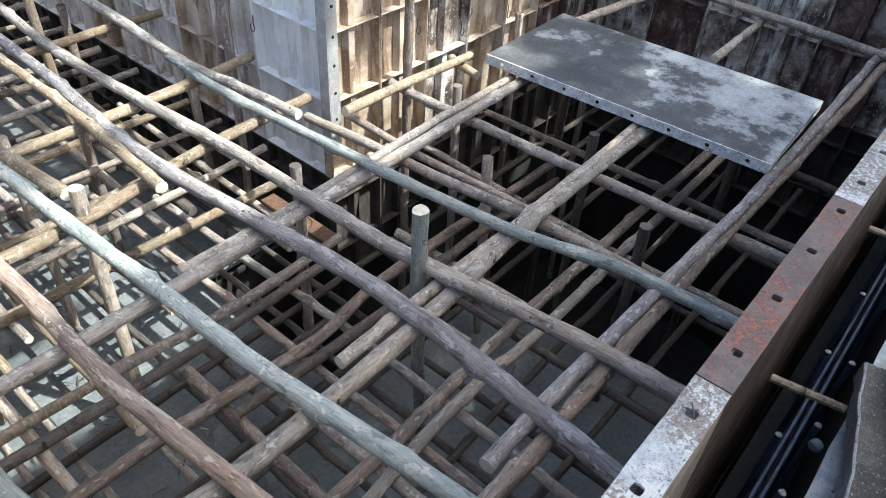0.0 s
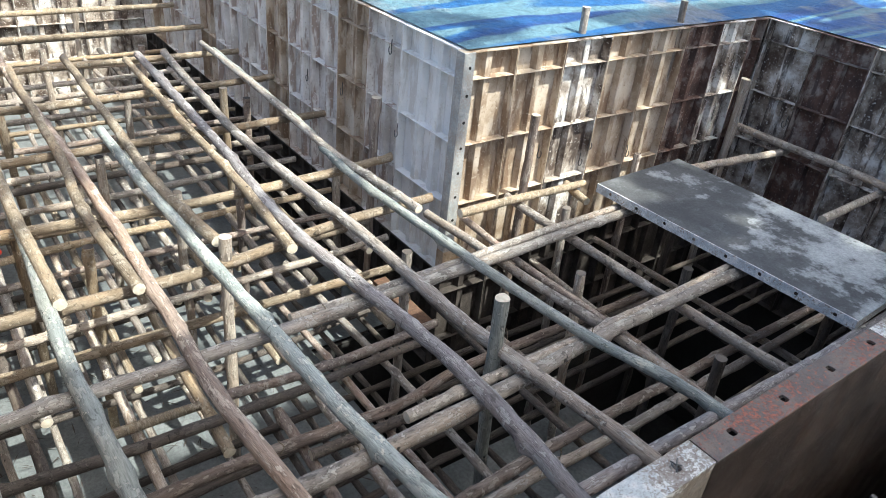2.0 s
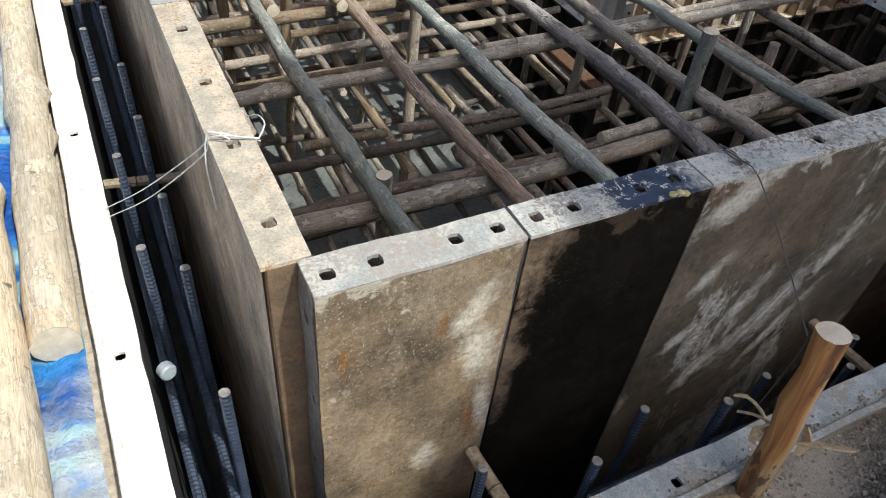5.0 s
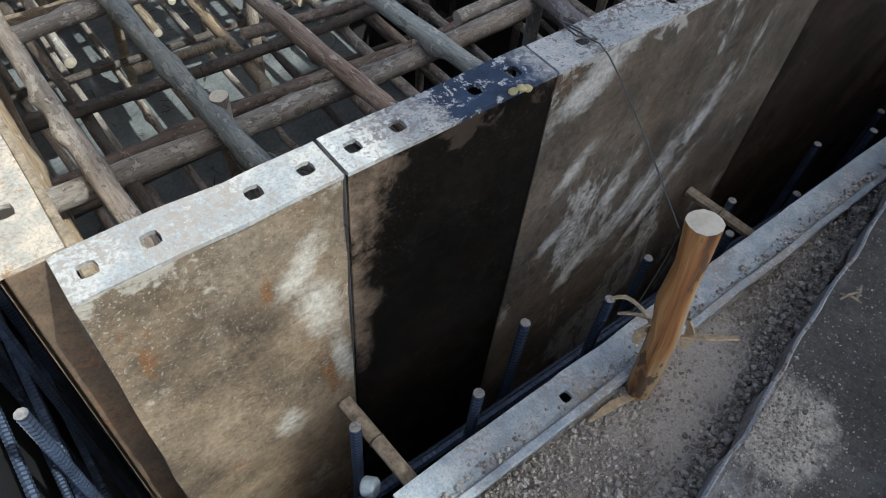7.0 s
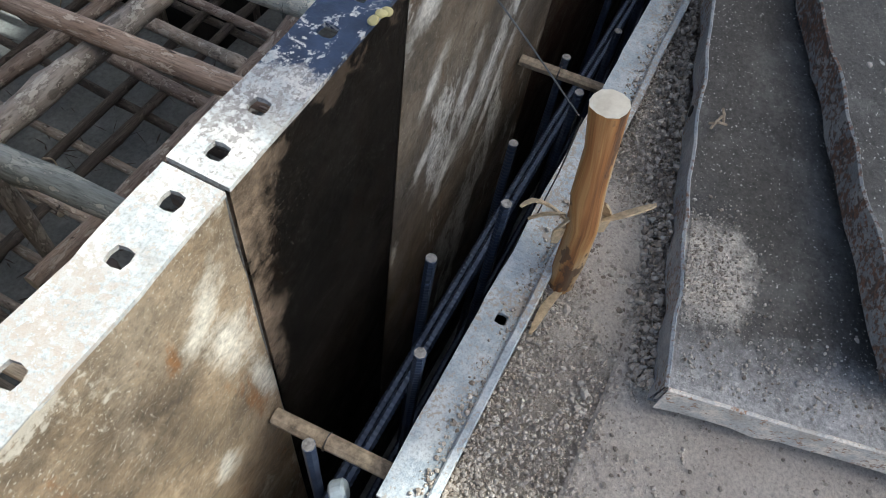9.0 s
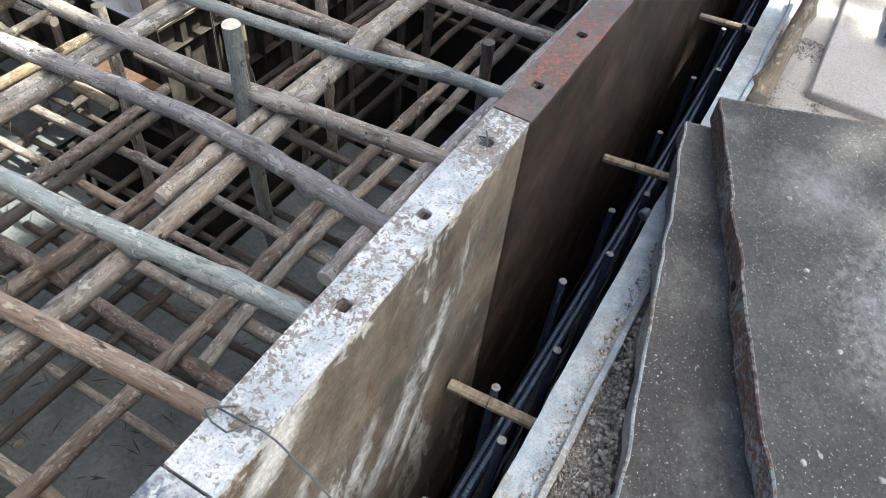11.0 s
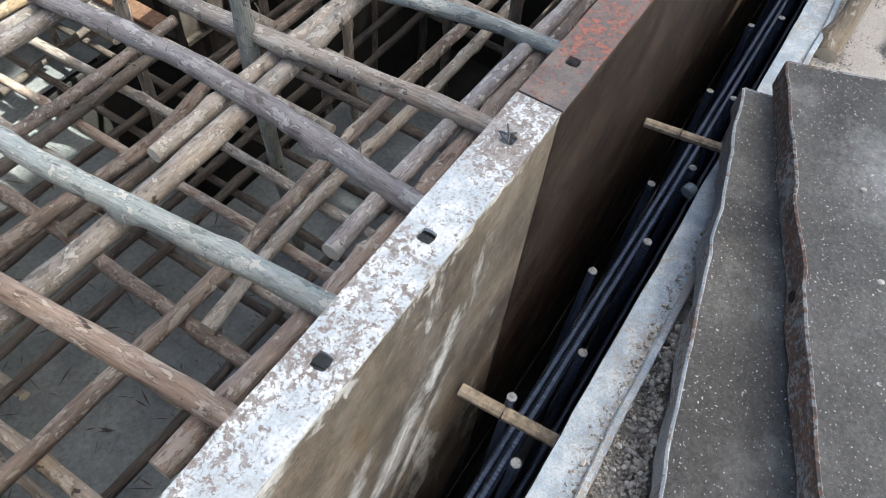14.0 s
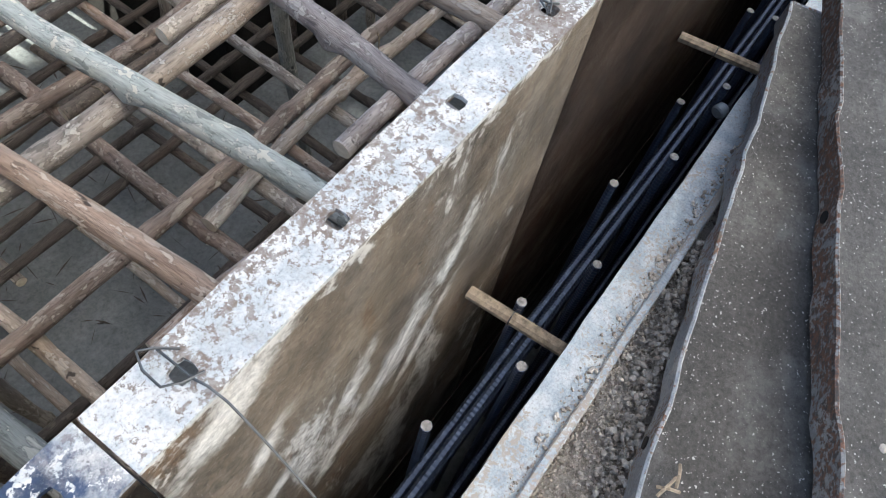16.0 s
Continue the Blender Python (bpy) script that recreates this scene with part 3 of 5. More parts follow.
def holed_strip(bm, x0, x1, y0, y1, z, thick, holes, hr=0.0085, wob=0.0, seed=0):
    """A flat strip with rounded square holes through it, along x at height z (its top)."""
    cuts, xs = [], sorted(h for h in holes if x0 + 0.012 < h < x1 - 0.012)
    for h in xs:
        cuts.append((h - 0.016, h + 0.016))
    segs, at = [], x0
    for (a, b), h in zip(cuts, xs):
        n = max(1, int((a - at) / 0.04))
        segs += [(at + (a - at) * k / n, at + (a - at) * (k + 1) / n, None) for k in range(n)]
        segs.append((a, b, h))
        at = b
    n = max(1, int((x1 - at) / 0.04))
    segs += [(at + (x1 - at) * k / n, at + (x1 - at) * (k + 1) / n, None) for k in range(n)]
    cache = {}

    def vert(x, y, zz):
        k = (round(x, 5), round(y, 5), round(zz, 5))
        if k not in cache:
            w = wob * noise.noise((x * 11, seed, 0)) + 0.5 * wob * noise.noise((x * 40, seed, 3))
            dz = 0.6 * wob * noise.noise((x * 9, seed, 7 + y * 8))
            dy = w if y == y1 else (0.5 * w if y == y0 else 0)
            cache[k] = bm.verts.new((x, y + dy, zz + dz))
        return cache[k]

    for a, b, h in segs:
        for zz, flip in ((z, False), (z - thick, True)):
            if h is None:
                f = [vert(a, y0, zz), vert(b, y0, zz), vert(b, y1, zz), vert(a, y1, zz)]
                bm.faces.new(f[::-1] if flip else f)
            else:
                cy = (y0 + y1) / 2
                outer = [(b, cy), (b, y1), (h, y1), (a, y1), (a, cy), (a, y0), (h, y0), (b, y0)]
                ring = []
                for k in range(8):
                    an = math.tau * k / 8
                    q = hr * (1.18 if k % 2 else 1.0)
                    ring.append(vert(h + q * math.cos(an), cy + q * math.sin(an), zz))
                for k in range(8):
                    k2 = (k + 1) % 8
                    f = [ring[k], vert(*outer[k], zz), vert(*outer[k2], zz), ring[k2]]
                    bm.faces.new(f[::-1] if flip else f)
                if flip:
                    top = [vert(h + hr * (1.18 if k % 2 else 1.0) * math.cos(math.tau * k / 8), cy + hr * (1.18 if k % 2 else 1.0) * math.sin(math.tau * k / 8), z) for k in range(8)]
                    for k in range(8):
                        k2 = (k + 1) % 8
                        bm.faces.new([top[k], top[k2], ring[k2], ring[k]])
        for y, flip in ((y0, False), (y1, True)):
            mid = [a, b] if h is None else [a, h, b]
            for p, q in zip(mid, mid[1:]):
                f = [vert(p, y, z - thick), vert(q, y, z - thick), vert(q, y, z), vert(p, y, z)]
                bm.faces.new(f[::-1] if flip else f)
    for x, flip in ((x0, True), (x1, False)):
        f = [vert(x, y0, z - thick), vert(x, y1, z - thick), vert(x, y1, z), vert(x, y0, z)]
        bm.faces.new(f[::-1] if flip else f)


def form_panel(w, h, holes, skin_mat, flange_mat, rib_mat, label, ribs=(0.12, 0.42, 0.72), step=0.15, depth=0.053, group="", wob=0.002, seed=0, gap=0.0015, end_mat=None, ragged=0.0):
    """Steel form panel: origin at its upper corner, skin in the plane y = 0, ribs towards +y, hanging down to -h."""
    top = tagged(new("formwork_panel"), label, "formwork panel", group)
    x0, x1 = gap, w - gap
    bm = bmesh.new()
    nx, nz = max(2, int(w / 0.05)), int(h / 0.06)
    grid = [[bm.verts.new((x0 + (x1 - x0) * i / nx, (0.0 if i in (0, nx) or k in (0, nz) else 0.0025 * noise.noise((i * 0.5 + seed * 9, k * 0.45, seed))), -0.003 - (h - 0.004) * k / nz)) for i in range(nx + 1)] for k in range(nz + 1)]
    back = [[bm.verts.new(v.co + Vector((0, 0.004, 0))) for v in row] for row in grid]
    for k in range(nz):
        for i in range(nx):
            bm.faces.new((grid[k][i], grid[k + 1][i], grid[k + 1][i + 1], grid[k][i + 1]))
            bm.faces.new((back[k][i], back[k][i + 1], back[k + 1][i + 1], back[k + 1][i]))
    if ragged:
        for k in range(nz + 1):
            bite = ragged * (0.5 + 0.5 * math.sin(k * 2.1 + seed)) * max(0.0, 1 - abs(k - 2.2) / 3.0)
            wave = 0.5 * ragged * noise.noise((k * 0.9, seed, 5))
            for rows in (grid, back):
                rows[k][nx].co.x -= bite
                rows[k][0].co.x += wave
    part("skin", bm, skin_mat, top).data.shade_smooth()
    bm = bmesh.new()
    holed_strip(bm, x0, x1, -0.001, depth, 0.0, 0.005, holes, 0.0085, wob, seed)
    part("top_flange", bm, flange_mat, top)
    for name, xa in (("side_flange", x0), ("side_flange", x1 - 0.005)):
        bm = bmesh.new()
        if ragged and xa == x0:
            # dented end strip with bolt holes
            holed_strip(bm, 0.0055, h - 0.001, 0.0045, depth, 0.0, 0.005, [0.06 + 0.15 * q for q in range(7)], 0.0085, 0.006, seed + 3)
            for v in bm.verts:
                d, out, side = v.co
                v.co = (xa + 0.005 + side + 0.004 * noise.noise((d * 7, seed, 1)), out, -d)
            bmesh.ops.recalc_face_normals(bm, faces=bm.faces[:])
        else:
            box(bm, (xa, 0.0045, -h + 0.001), (xa + 0.005, depth, -0.0055), 0.001)
        part(name, bm, end_mat or (flange_mat if flange_mat is not FLANGE_RED else rib_mat), top)
    bm = bmesh.new()
    box(bm, (x0 + 0.006, 0.0045, -h), (x1 - 0.006, depth, -h + 0.005), 0.001)
    part("bottom_flange", bm, rib_mat, top)
    for z in ribs:
        if z < h - 0.05:
            bm = bmesh.new()
            box(bm, (x0 + 0.006, 0.0048, -z - 0.004), (x1 - 0.006, depth - 0.003, -z), 0.001)
            for v in bm.verts:
                if v.co.y > 0.03:
                    v.co.z += 0.006 * noise.noise((v.co.x * 9, z * 7, seed))
            part("horizontal_rib", bm, rib_mat, top)
    n = max(1, round(w / step))
    for k in range(1, n):
        x = x0 + (x1 - x0) * k / n
        bm = bmesh.new()
        zs = [0.006] + [z for z in ribs if z < h - 0.05] + [h - 0.006]
        for a, b in zip(zs, zs[1:]):
            d = depth - 0.016
            foot = [(x - 0.026, 0.0048), (x + 0.026, 0.0048), (x + 0.016, d), (x - 0.016, d)]
            lo_ = [bm.verts.new((px, py, -b + 0.001)) for px, py in foot]
            hi_ = [bm.verts.new((px, py, -a - 0.005)) for px, py in foot]
            for q in range(4):
                bm.faces.new((lo_[q], lo_[(q + 1) % 4], hi_[(q + 1) % 4], hi_[q]))
            bm.faces.new(lo_[::-1])
            bm.faces.new(hi_)
        part("vertical_rib", bm, rib_mat, top)
    return top


def sheet(name, nx, ny, f, mat, label, category, kind="", smooth=True):
    """A surface from a function of u and v."""
    verts = [f(i / nx, k / ny) for k in range(ny + 1) for i in range(nx + 1)]
    faces = [(k * (nx + 1) + i, k * (nx + 1) + i + 1, (k + 1) * (nx + 1) + i + 1, (k + 1) * (nx + 1) + i) for k in range(ny) for i in range(nx)]
    me = mesh_of(name, verts, faces, mat)
    if smooth:
        me.shade_smooth()
    return tagged(new(name, me), label, category, "", kind)


FLOOR_Z, END_X, END_Y = -1.7, 4.35, 6.6

# ---- ground and pit ----
# Sump is added to make the black area; its shade is in the colour.
SUMP_Z = -3.0


def floor_at(x, y):
    """Level of the bottom: the blinding steps down to an added sump by the block."""
    return SUMP_Z if 1.66 < x < 6 and 1.36 < y < 2.4 or (x > 2.6 and y > 0.22) else FLOOR_Z


def floor_part(name, x0, x1, y0, y1, z, mat, label):
    nx, ny = max(2, int((x1 - x0) / 0.09)), max(2, int((y1 - y0) / 0.09))
    return sheet(name, nx, ny, lambda u, v: (x0 + (x1 - x0) * u, y0 + (y1 - y0) * v, z + 0.012 * noise.noise(((x0 + (x1 - x0) * u) * 2, (y0 + (y1 - y0) * v) * 2, 2))), mat, label, "floor", "structure")


BLIND = "damp grey blinding concrete at the bottom of the pit"
floor_part("floor", -0.6, 1.66, -0.35, 7.05, FLOOR_Z, FLOOR, BLIND)
floor_part("floor", 1.66, 2.6, -0.35, 1.36, FLOOR_Z, FLOOR, BLIND)
floor_part("floor", 1.66, 2.3, 2.4, 7.05, FLOOR_Z, FLOOR, BLIND)
floor_part("floor", 2.6, 4.8, -0.35, 0.22, FLOOR_Z, FLOOR, BLIND)
floor_part("sump_floor", 1.6, 4.8, 0.15, 7.05, SUMP_Z, SUMP_SHADE, "near-black bottom of the added sump")
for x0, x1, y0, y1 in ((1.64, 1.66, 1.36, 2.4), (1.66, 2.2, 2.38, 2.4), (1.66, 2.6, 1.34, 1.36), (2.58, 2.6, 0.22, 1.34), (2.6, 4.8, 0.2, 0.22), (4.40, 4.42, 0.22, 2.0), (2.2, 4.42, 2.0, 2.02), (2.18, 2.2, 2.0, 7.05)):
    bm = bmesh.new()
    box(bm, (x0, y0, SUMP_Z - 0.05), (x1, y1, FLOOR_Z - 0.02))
    tagged(part("sump_wall", bm, SUMP_SHADE, None), "side of the added sump, coloured dark for shade", "earth wall", "", "structure")


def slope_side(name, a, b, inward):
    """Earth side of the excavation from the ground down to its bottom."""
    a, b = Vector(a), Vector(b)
    return sheet(name, 40, 14, lambda u, v: a.lerp(b, u) + Vector(inward) * (0.02 * noise.noise((u * 12, v * 5, 1))) + Vector((0, 0, (FLOOR_Z - 0.05 + 0.40) * v)), EARTH_SHADE, "cut earth side of the excavation, darkened for shade", "earth wall", "structure")


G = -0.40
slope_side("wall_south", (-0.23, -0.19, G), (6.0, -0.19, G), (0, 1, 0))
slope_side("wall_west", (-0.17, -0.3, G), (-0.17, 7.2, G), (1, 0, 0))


def ground_patch(name, x0, x1, y0, y1, nx, ny, mat, rise=0.0):
    return sheet(name, nx, ny, lambda u, v: (x0 + (x1 - x0) * u, y0 + (y1 - y0) * v, G + 0.014 * noise.noise(((x0 + (x1 - x0) * u) * 5, (y0 + (y1 - y0) * v) * 5, 3)) + 0.006 * noise.noise(((x0 + (x1 - x0) * u) * 21, (y0 + (y1 - y0) * v) * 21, 4))), mat, "dusty sandy ground with gravel beside the pit", "ground", "structure")


ground_patch("ground", -0.18, 8.0, -4.0, -0.19, 220, 110, SAND)
ground_patch("ground_west", -5.0, -0.18, -4.0, 7.2, 100, 220, EARTH)
ground_patch("ground_far", -60, -5, -60, 60, 10, 10, EARTH)
ground_patch("ground_back", -5, 60, 7.2, 60, 10, 10, EARTH)
ground_patch("ground_east", 8.0, 60, -60, 7.2, 10, 10, EARTH)
ground_patch("ground_front", -5, 8, -60, -4, 10, 10, EARTH)

# ---- front wall of panels, its smooth side towards the trench ----
def place(ob, m):
    ob.matrix_basis = m
    return ob


FRONT = [
    (0.042, 0.2885, (0.024, 0.076, 0.169, 0.221), FLANGE_BRIGHT, "cement-splashed steel form panel with a whitened holed top flange", 0.006),
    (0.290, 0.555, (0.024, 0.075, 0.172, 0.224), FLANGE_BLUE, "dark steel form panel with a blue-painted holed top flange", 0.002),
    (0.555, 1.138, (0.062, 0.213, 0.365, 0.515), FLANGE_WHITE, "brown steel form panel with flaking white paint on its flange", 0.0015),
    (1.138, 1.738, (0.079, 0.235, 0.396, 0.554), FLANGE_RED, "dark rusty steel form panel with red primer on its flange", 0.0015),
]
x = 1.738
while x < END_X - 0.05:
    w = min(0.6, END_X - x)
    FRONT.append((x, x + w, tuple(0.08 + 0.155 * k for k in range(int((w - 0.06) / 0.155) + 1)), FLANGE_RED if len(FRONT) % 2 else FLANGE_WHITE, "dark rusty steel form panel beside the trench", 0.0015))
    x += w
for n, (a, b, holes, fm, label, wob) in enumerate(FRONT):
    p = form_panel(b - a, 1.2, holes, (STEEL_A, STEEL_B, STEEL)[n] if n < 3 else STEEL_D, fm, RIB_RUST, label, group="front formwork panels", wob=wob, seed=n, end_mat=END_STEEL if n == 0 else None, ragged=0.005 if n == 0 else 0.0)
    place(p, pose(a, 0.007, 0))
    # lower panels get the dark steel so the trench shade is in their colour
    p = form_panel(b - a, 0.49, (), STEEL_D, FLANGE_RED, RIB_RUST, "lower dark steel form panel standing on the pit floor", group="lower front formwork panels", seed=n + 20)
    place(p, pose(a, 0.007, -1.204))

# left wall
y, n = 0.0, 0
while y < END_Y:
    w = 0.6
    ho = tuple(w - h for h in (0.064, 0.213, 0.361, 0.512))
    p = form_panel(w, 1.2, ho, STEEL_PALE, FLANGE_TAN if n < 1 else FLANGE_BRIGHT, RIB_TAN, "sunlit steel form panel with a cement-coated holed flange", group="left formwork panels", wob=0.002, seed=n + 40, end_mat=END_BROWN)
    place(p, pose(0.007, y + w + 0.062, 0, 0, 0, -90))
    # dark steel again, in place of shade low in the left trench
    p = form_panel(w, 0.49, (), STEEL_D, FLANGE_RED, RIB_RUST, "lower steel form panel standing on the pit floor", group="lower left formwork panels", seed=n + 60)
    place(p, pose(0.007, y + w + 0.062, -1.204, 0, 0, -90))
    y, n = y + w, n + 1

# inner block: ribbed sides towards the pit
BX, BY = 2.12, 1.93
mats = [RIB_TAN, RIB_TAN, RIB_GREY, RIB_TAN, RIB_TAN, RIB_RUST, RIB_GREY, RIB_RUST]
n, x = 0, BX
while x < END_X - 0.02:
    w = min(0.3, END_X - x)
    rm = mats[n % 8]
    p = form_panel(w, 1.09, (), rm, rm, rm, "ribbed back of a rusty cement-stained steel form panel", group="block formwork panels", seed=n + 80, wob=0.001)
    place(p, pose(x + w, BY + 0.06, 0, 0, 0, 180))
    # lower row in the darkened copy, in place of shade
    p = form_panel(w, 0.6, (), RIB_SHADE, RIB_SHADE, RIB_SHADE, "lower ribbed steel form panel darkened for the shade", group="lower block formwork panels", seed=n + 100)
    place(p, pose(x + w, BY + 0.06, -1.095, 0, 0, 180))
    x, n = x + w, n + 1
mats = [RIB_WHITE, RIB_PALE, RIB_TAN, RIB_PALE, RIB_PALE]
n, y = 0, BY + 0.06
while y < END_Y:
    w = 0.42 if n == 0 else 0.3
    rm = mats[n] if n < 5 else mats[1 + n % 4]
    p = form_panel(w, 1.09, (), rm, rm, rm, "pale cement-washed ribbed form panel at the corner" if n == 0 else "ribbed back of a stained steel form panel", group="block formwork panels", seed=n + 120, wob=0.001)
    place(p, pose(BX + 0.06, y, 0, 0, 0, 90))
    p = form_panel(w, 0.6, (), RIB_SHADE, RIB_SHADE, RIB_SHADE, "lower ribbed steel form panel darkened for the shade", group="lower block formwork panels", seed=n + 140)
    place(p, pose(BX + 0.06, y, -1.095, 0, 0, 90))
    y, n = y + w, n + 1
corner = tagged(new("corner_angle"), "white painted steel angle clamping the block corner", "steel angle")
bm = bmesh.new()
box(bm, (2.113, 1.919, -0.95), (2.165, 1.925, 0.004), 0.001)
part("front_leg", bm, FLANGE_BRIGHT, corner)
bm = bmesh.new()
box(bm, (2.107, 1.919, -0.95), (2.1125, 1.975, 0.004), 0.001)
part("side_leg", bm, FLANGE_BRIGHT, corner)
# solid dark discs, the holes' shade put into colour
for k in range(8):
    bm = bmesh.new()
    bmesh.ops.create_cone(bm, cap_ends=True, segments=8, radius1=0.007, radius2=0.007, depth=0.002)
    h = part("bolt_hole", bm, HOLE, corner)
    h.matrix_basis = pose(2.14, 1.9185, -0.06 - 0.12 * k, 90, 0, 0)
# far end wall
mats = [RIB_GREY, RIB_RUST, RIB_GREY, RIB_GREY, RIB_RUST, RIB_GREY]
y, n = 0.065, 0
while y < BY + 0.02:
    w = min(0.31, BY + 0.06 - y)
    rm = mats[n % 6]
    p = form_panel(w, 1.09, (), rm, rm, rm, "dark rusty ribbed form panel with white cement stains", group="end formwork panels", seed=n + 160, wob=0.001)
    place(p, pose(END_X + 0.06, y, 0, 0, 0, 90))
    p = form_panel(w, 0.6, (), RIB_SHADE, RIB_SHADE, RIB_SHADE, "lower ribbed steel form panel darkened for the shade", group="lower end formwork panels", seed=n + 180)
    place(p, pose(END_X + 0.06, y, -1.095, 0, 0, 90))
    y, n = y + w, n + 1
# end of the long bay
for n in range(4):
    p = form_panel(0.52, 1.7, (), RIB_GREY, RIB_GREY, RIB_GREY, "ribbed steel form panel closing the long bay", group="back formwork panels", ribs=(0.12, 0.42, 0.72, 1.02, 1.32), seed=n + 200)
    place(p, pose(0.06 + 0.52 * (n + 1), END_Y + 0.06, 0, 0, 0, 180))

# ---- shoring poles ----
ZY, ZX, ZU = -0.625, -0.672, -0.72
GREY, TANL = "weathered grey-brown round wooden shoring pole", "sun-bleached tan round wooden shoring pole"


def along_y(pts, r, mat, label, z=ZY, **kw):
    return pole([(x, y, z) for x, y in pts], r, mat, label, **kw)


def along_x(pts, r, mat, label, z=ZX, **kw):
    return pole([(x, y, z) for x, y in pts], r, mat, label, **kw)


along_y([(0.205, 0.08), (0.19, 0.7), (0.18, 1.3), (0.19, 1.8), (0.20, 2.4), (0.17, 3.9)], 0.022, BARK_GREY, GREY)
along_y([(0.13, 1.55), (0.165, 2.84), (0.16, 4.1), (0.17, 5.6)], 0.02, BARK_TAN, TANL, z=ZY + 0.01)
along_y([(0.50, 0.08), (0.47, 0.6), (0.44, 1.3), (0.435, 1.65), (0.46, 2.6), (0.45, 4.0)], 0.024, BARK_GREEN, "grey-green round wooden shoring pole with smooth bark")
along_y([(0.475, 1.79), (0.46, 2.3), (0.455, 3.0), (0.45, 4.6)], 0.021, BARK_TAN, TANL, z=ZY + 0.02)
along_y([(0.83, 0.08), (0.80, 0.57), (0.75, 1.2), (0.755, 1.8), (0.75, 2.9), (0.71, 4.1), (0.7, 5.4)], 0.023, BARK_RED, "reddish-brown round wooden shoring pole")
along_y([(0.71, 1.77), (0.68, 2.4), (0.71, 2.95), (0.72, 4.2)], 0.021, BARK_TAN, TANL, z=ZY + 0.015)
along_y([(1.10, 0.08), (1.07, 0.46), (1.015, 1.0), (1.0, 1.4), (0.98, 1.85), (0.955, 2.5), (0.94, 3.2)], 0.024, BARK_GREEN, "pale green-grey round wooden shoring pole")
along_y([(1.04, 1.94), (0.99, 2.5), (1.01, 3.4), (1.02, 4.3)], 0.022, BARK_TAN, TANL, z=ZY + 0.02)
along_y([(1.345, 0.08), (1.39, 0.5), (1.415, 0.95), (1.37, 1.5), (1.335, 2.08), (1.39, 2.92), (1.44, 4.3)], 0.025, BARK_VIOLET, "purplish-grey round wooden shoring pole with flaking bark")
along_y([(1.265, 1.78), (1.305, 2.35), (1.315, 3.0), (1.34, 4.2)], 0.02, BARK_TAN, TANL, z=ZY + 0.01)
along_y([(1.67, 0.08), (1.64, 0.5), (1.575, 1.05), (1.56, 1.9), (1.515, 2.9), (1.6, 4.3)], 0.023, BARK_GREY, GREY)
along_y([(2.0, 0.08), (1.975, 0.5), (1.885, 0.9), (1.83, 1.55), (1.795, 2.3), (1.86, 2.9), (1.91, 4.26)], 0.019, BARK_GREEN, "blue-green weathered round wooden shoring pole")
along_y([(1.875, 1.83), (1.825, 2.5), (1.86, 3.4), (1.88, 4.4)], 0.019, BARK_GREY, GREY, z=ZY + 0.01)
along_y([(2.10, 0.08), (2.10, 0.7), (2.05, 1.4), (2.0, 1.94)], 0.02, BARK_GREY, GREY, z=ZU)
along_y([(2.505, 0.08), (2.48, 0.5), (2.46, 0.95), (2.455, 1.4), (2.445, 1.9)], 0.021, BARK_GREY, GREY, z=ZU)
along_x([(0.70, 0.37), (1.2, 0.35), (2.2, 0.36), (3.2, 0.35), (4.3, 0.34)], 0.022, BARK_RED, "dark reddish round wooden shoring pole")
along_x([(1.19, 0.40), (1.5, 0.40), (2.2, 0.385), (2.8, 0.37), (4.3, 0.39)], 0.02, BARK_VIOLET, "grey round wooden shoring pole with peeling bark", z=ZX + 0.025)
along_x([(0.062, 0.825), (0.6, 0.81), (1.0, 0.805), (1.5, 0.825), (2.0, 0.865), (2.9, 0.875)], 0.026, BARK_GREY, "thick weathered wooden shoring pole", tips=(1,))
along_x([(1.18, 0.87), (1.7, 0.88), (2.2, 0.89), (2.9, 0.915)], 0.018, BARK_GREY, GREY, z=ZX + 0.01)
along_x([(0.062, 1.395), (0.5, 1.415), (1.0, 1.415), (2.0, 1.44), (2.88, 1.465)], 0.022, BARK_GREY, GREY, tips=(1,))
along_x([(1.10, 1.455), (1.65, 1.465), (2.2, 1.495), (2.8, 1.51)], 0.018, BARK_GREY, GREY, z=ZX + 0.005)
along_x([(0.062, 1.86), (0.6, 1.865), (1.04, 1.875), (1.55, 1.96), (2.05, 1.985)], 0.022, BARK_TAN, TANL, tips=(1,))
along_x([(2.08, 1.80), (2.4, 1.795), (2.84, 1.78)], 0.02, BARK_TAN, TANL)
along_x([(0.062, 2.45), (0.7, 2.41), (1.3, 2.38), (2.12, 2.43)], 0.022, BARK_TAN, TANL, tips=(1,))
for yy, bend in ((3.07, 0.01), (3.74, -0.02), (4.3, 0.05), (4.95, 0.02), (5.6, 0.03)):
    along_x([(0.08, yy), (1.0, yy + bend), (2.1, yy + 0.03)], 0.021, BARK_TAN, TANL)
along_x([(3.26, 1.69), (4.32, 1.55)], 0.022, BARK_GREY, GREY)
along_x([(3.65, 0.96), (4.32, 0.98)], 0.021, BARK_GREY, GREY)
along_y([(4.26, 1.87), (4.27, 1.1), (4.2, 0.3)], 0.022, BARK_GREY, GREY, z=ZY)
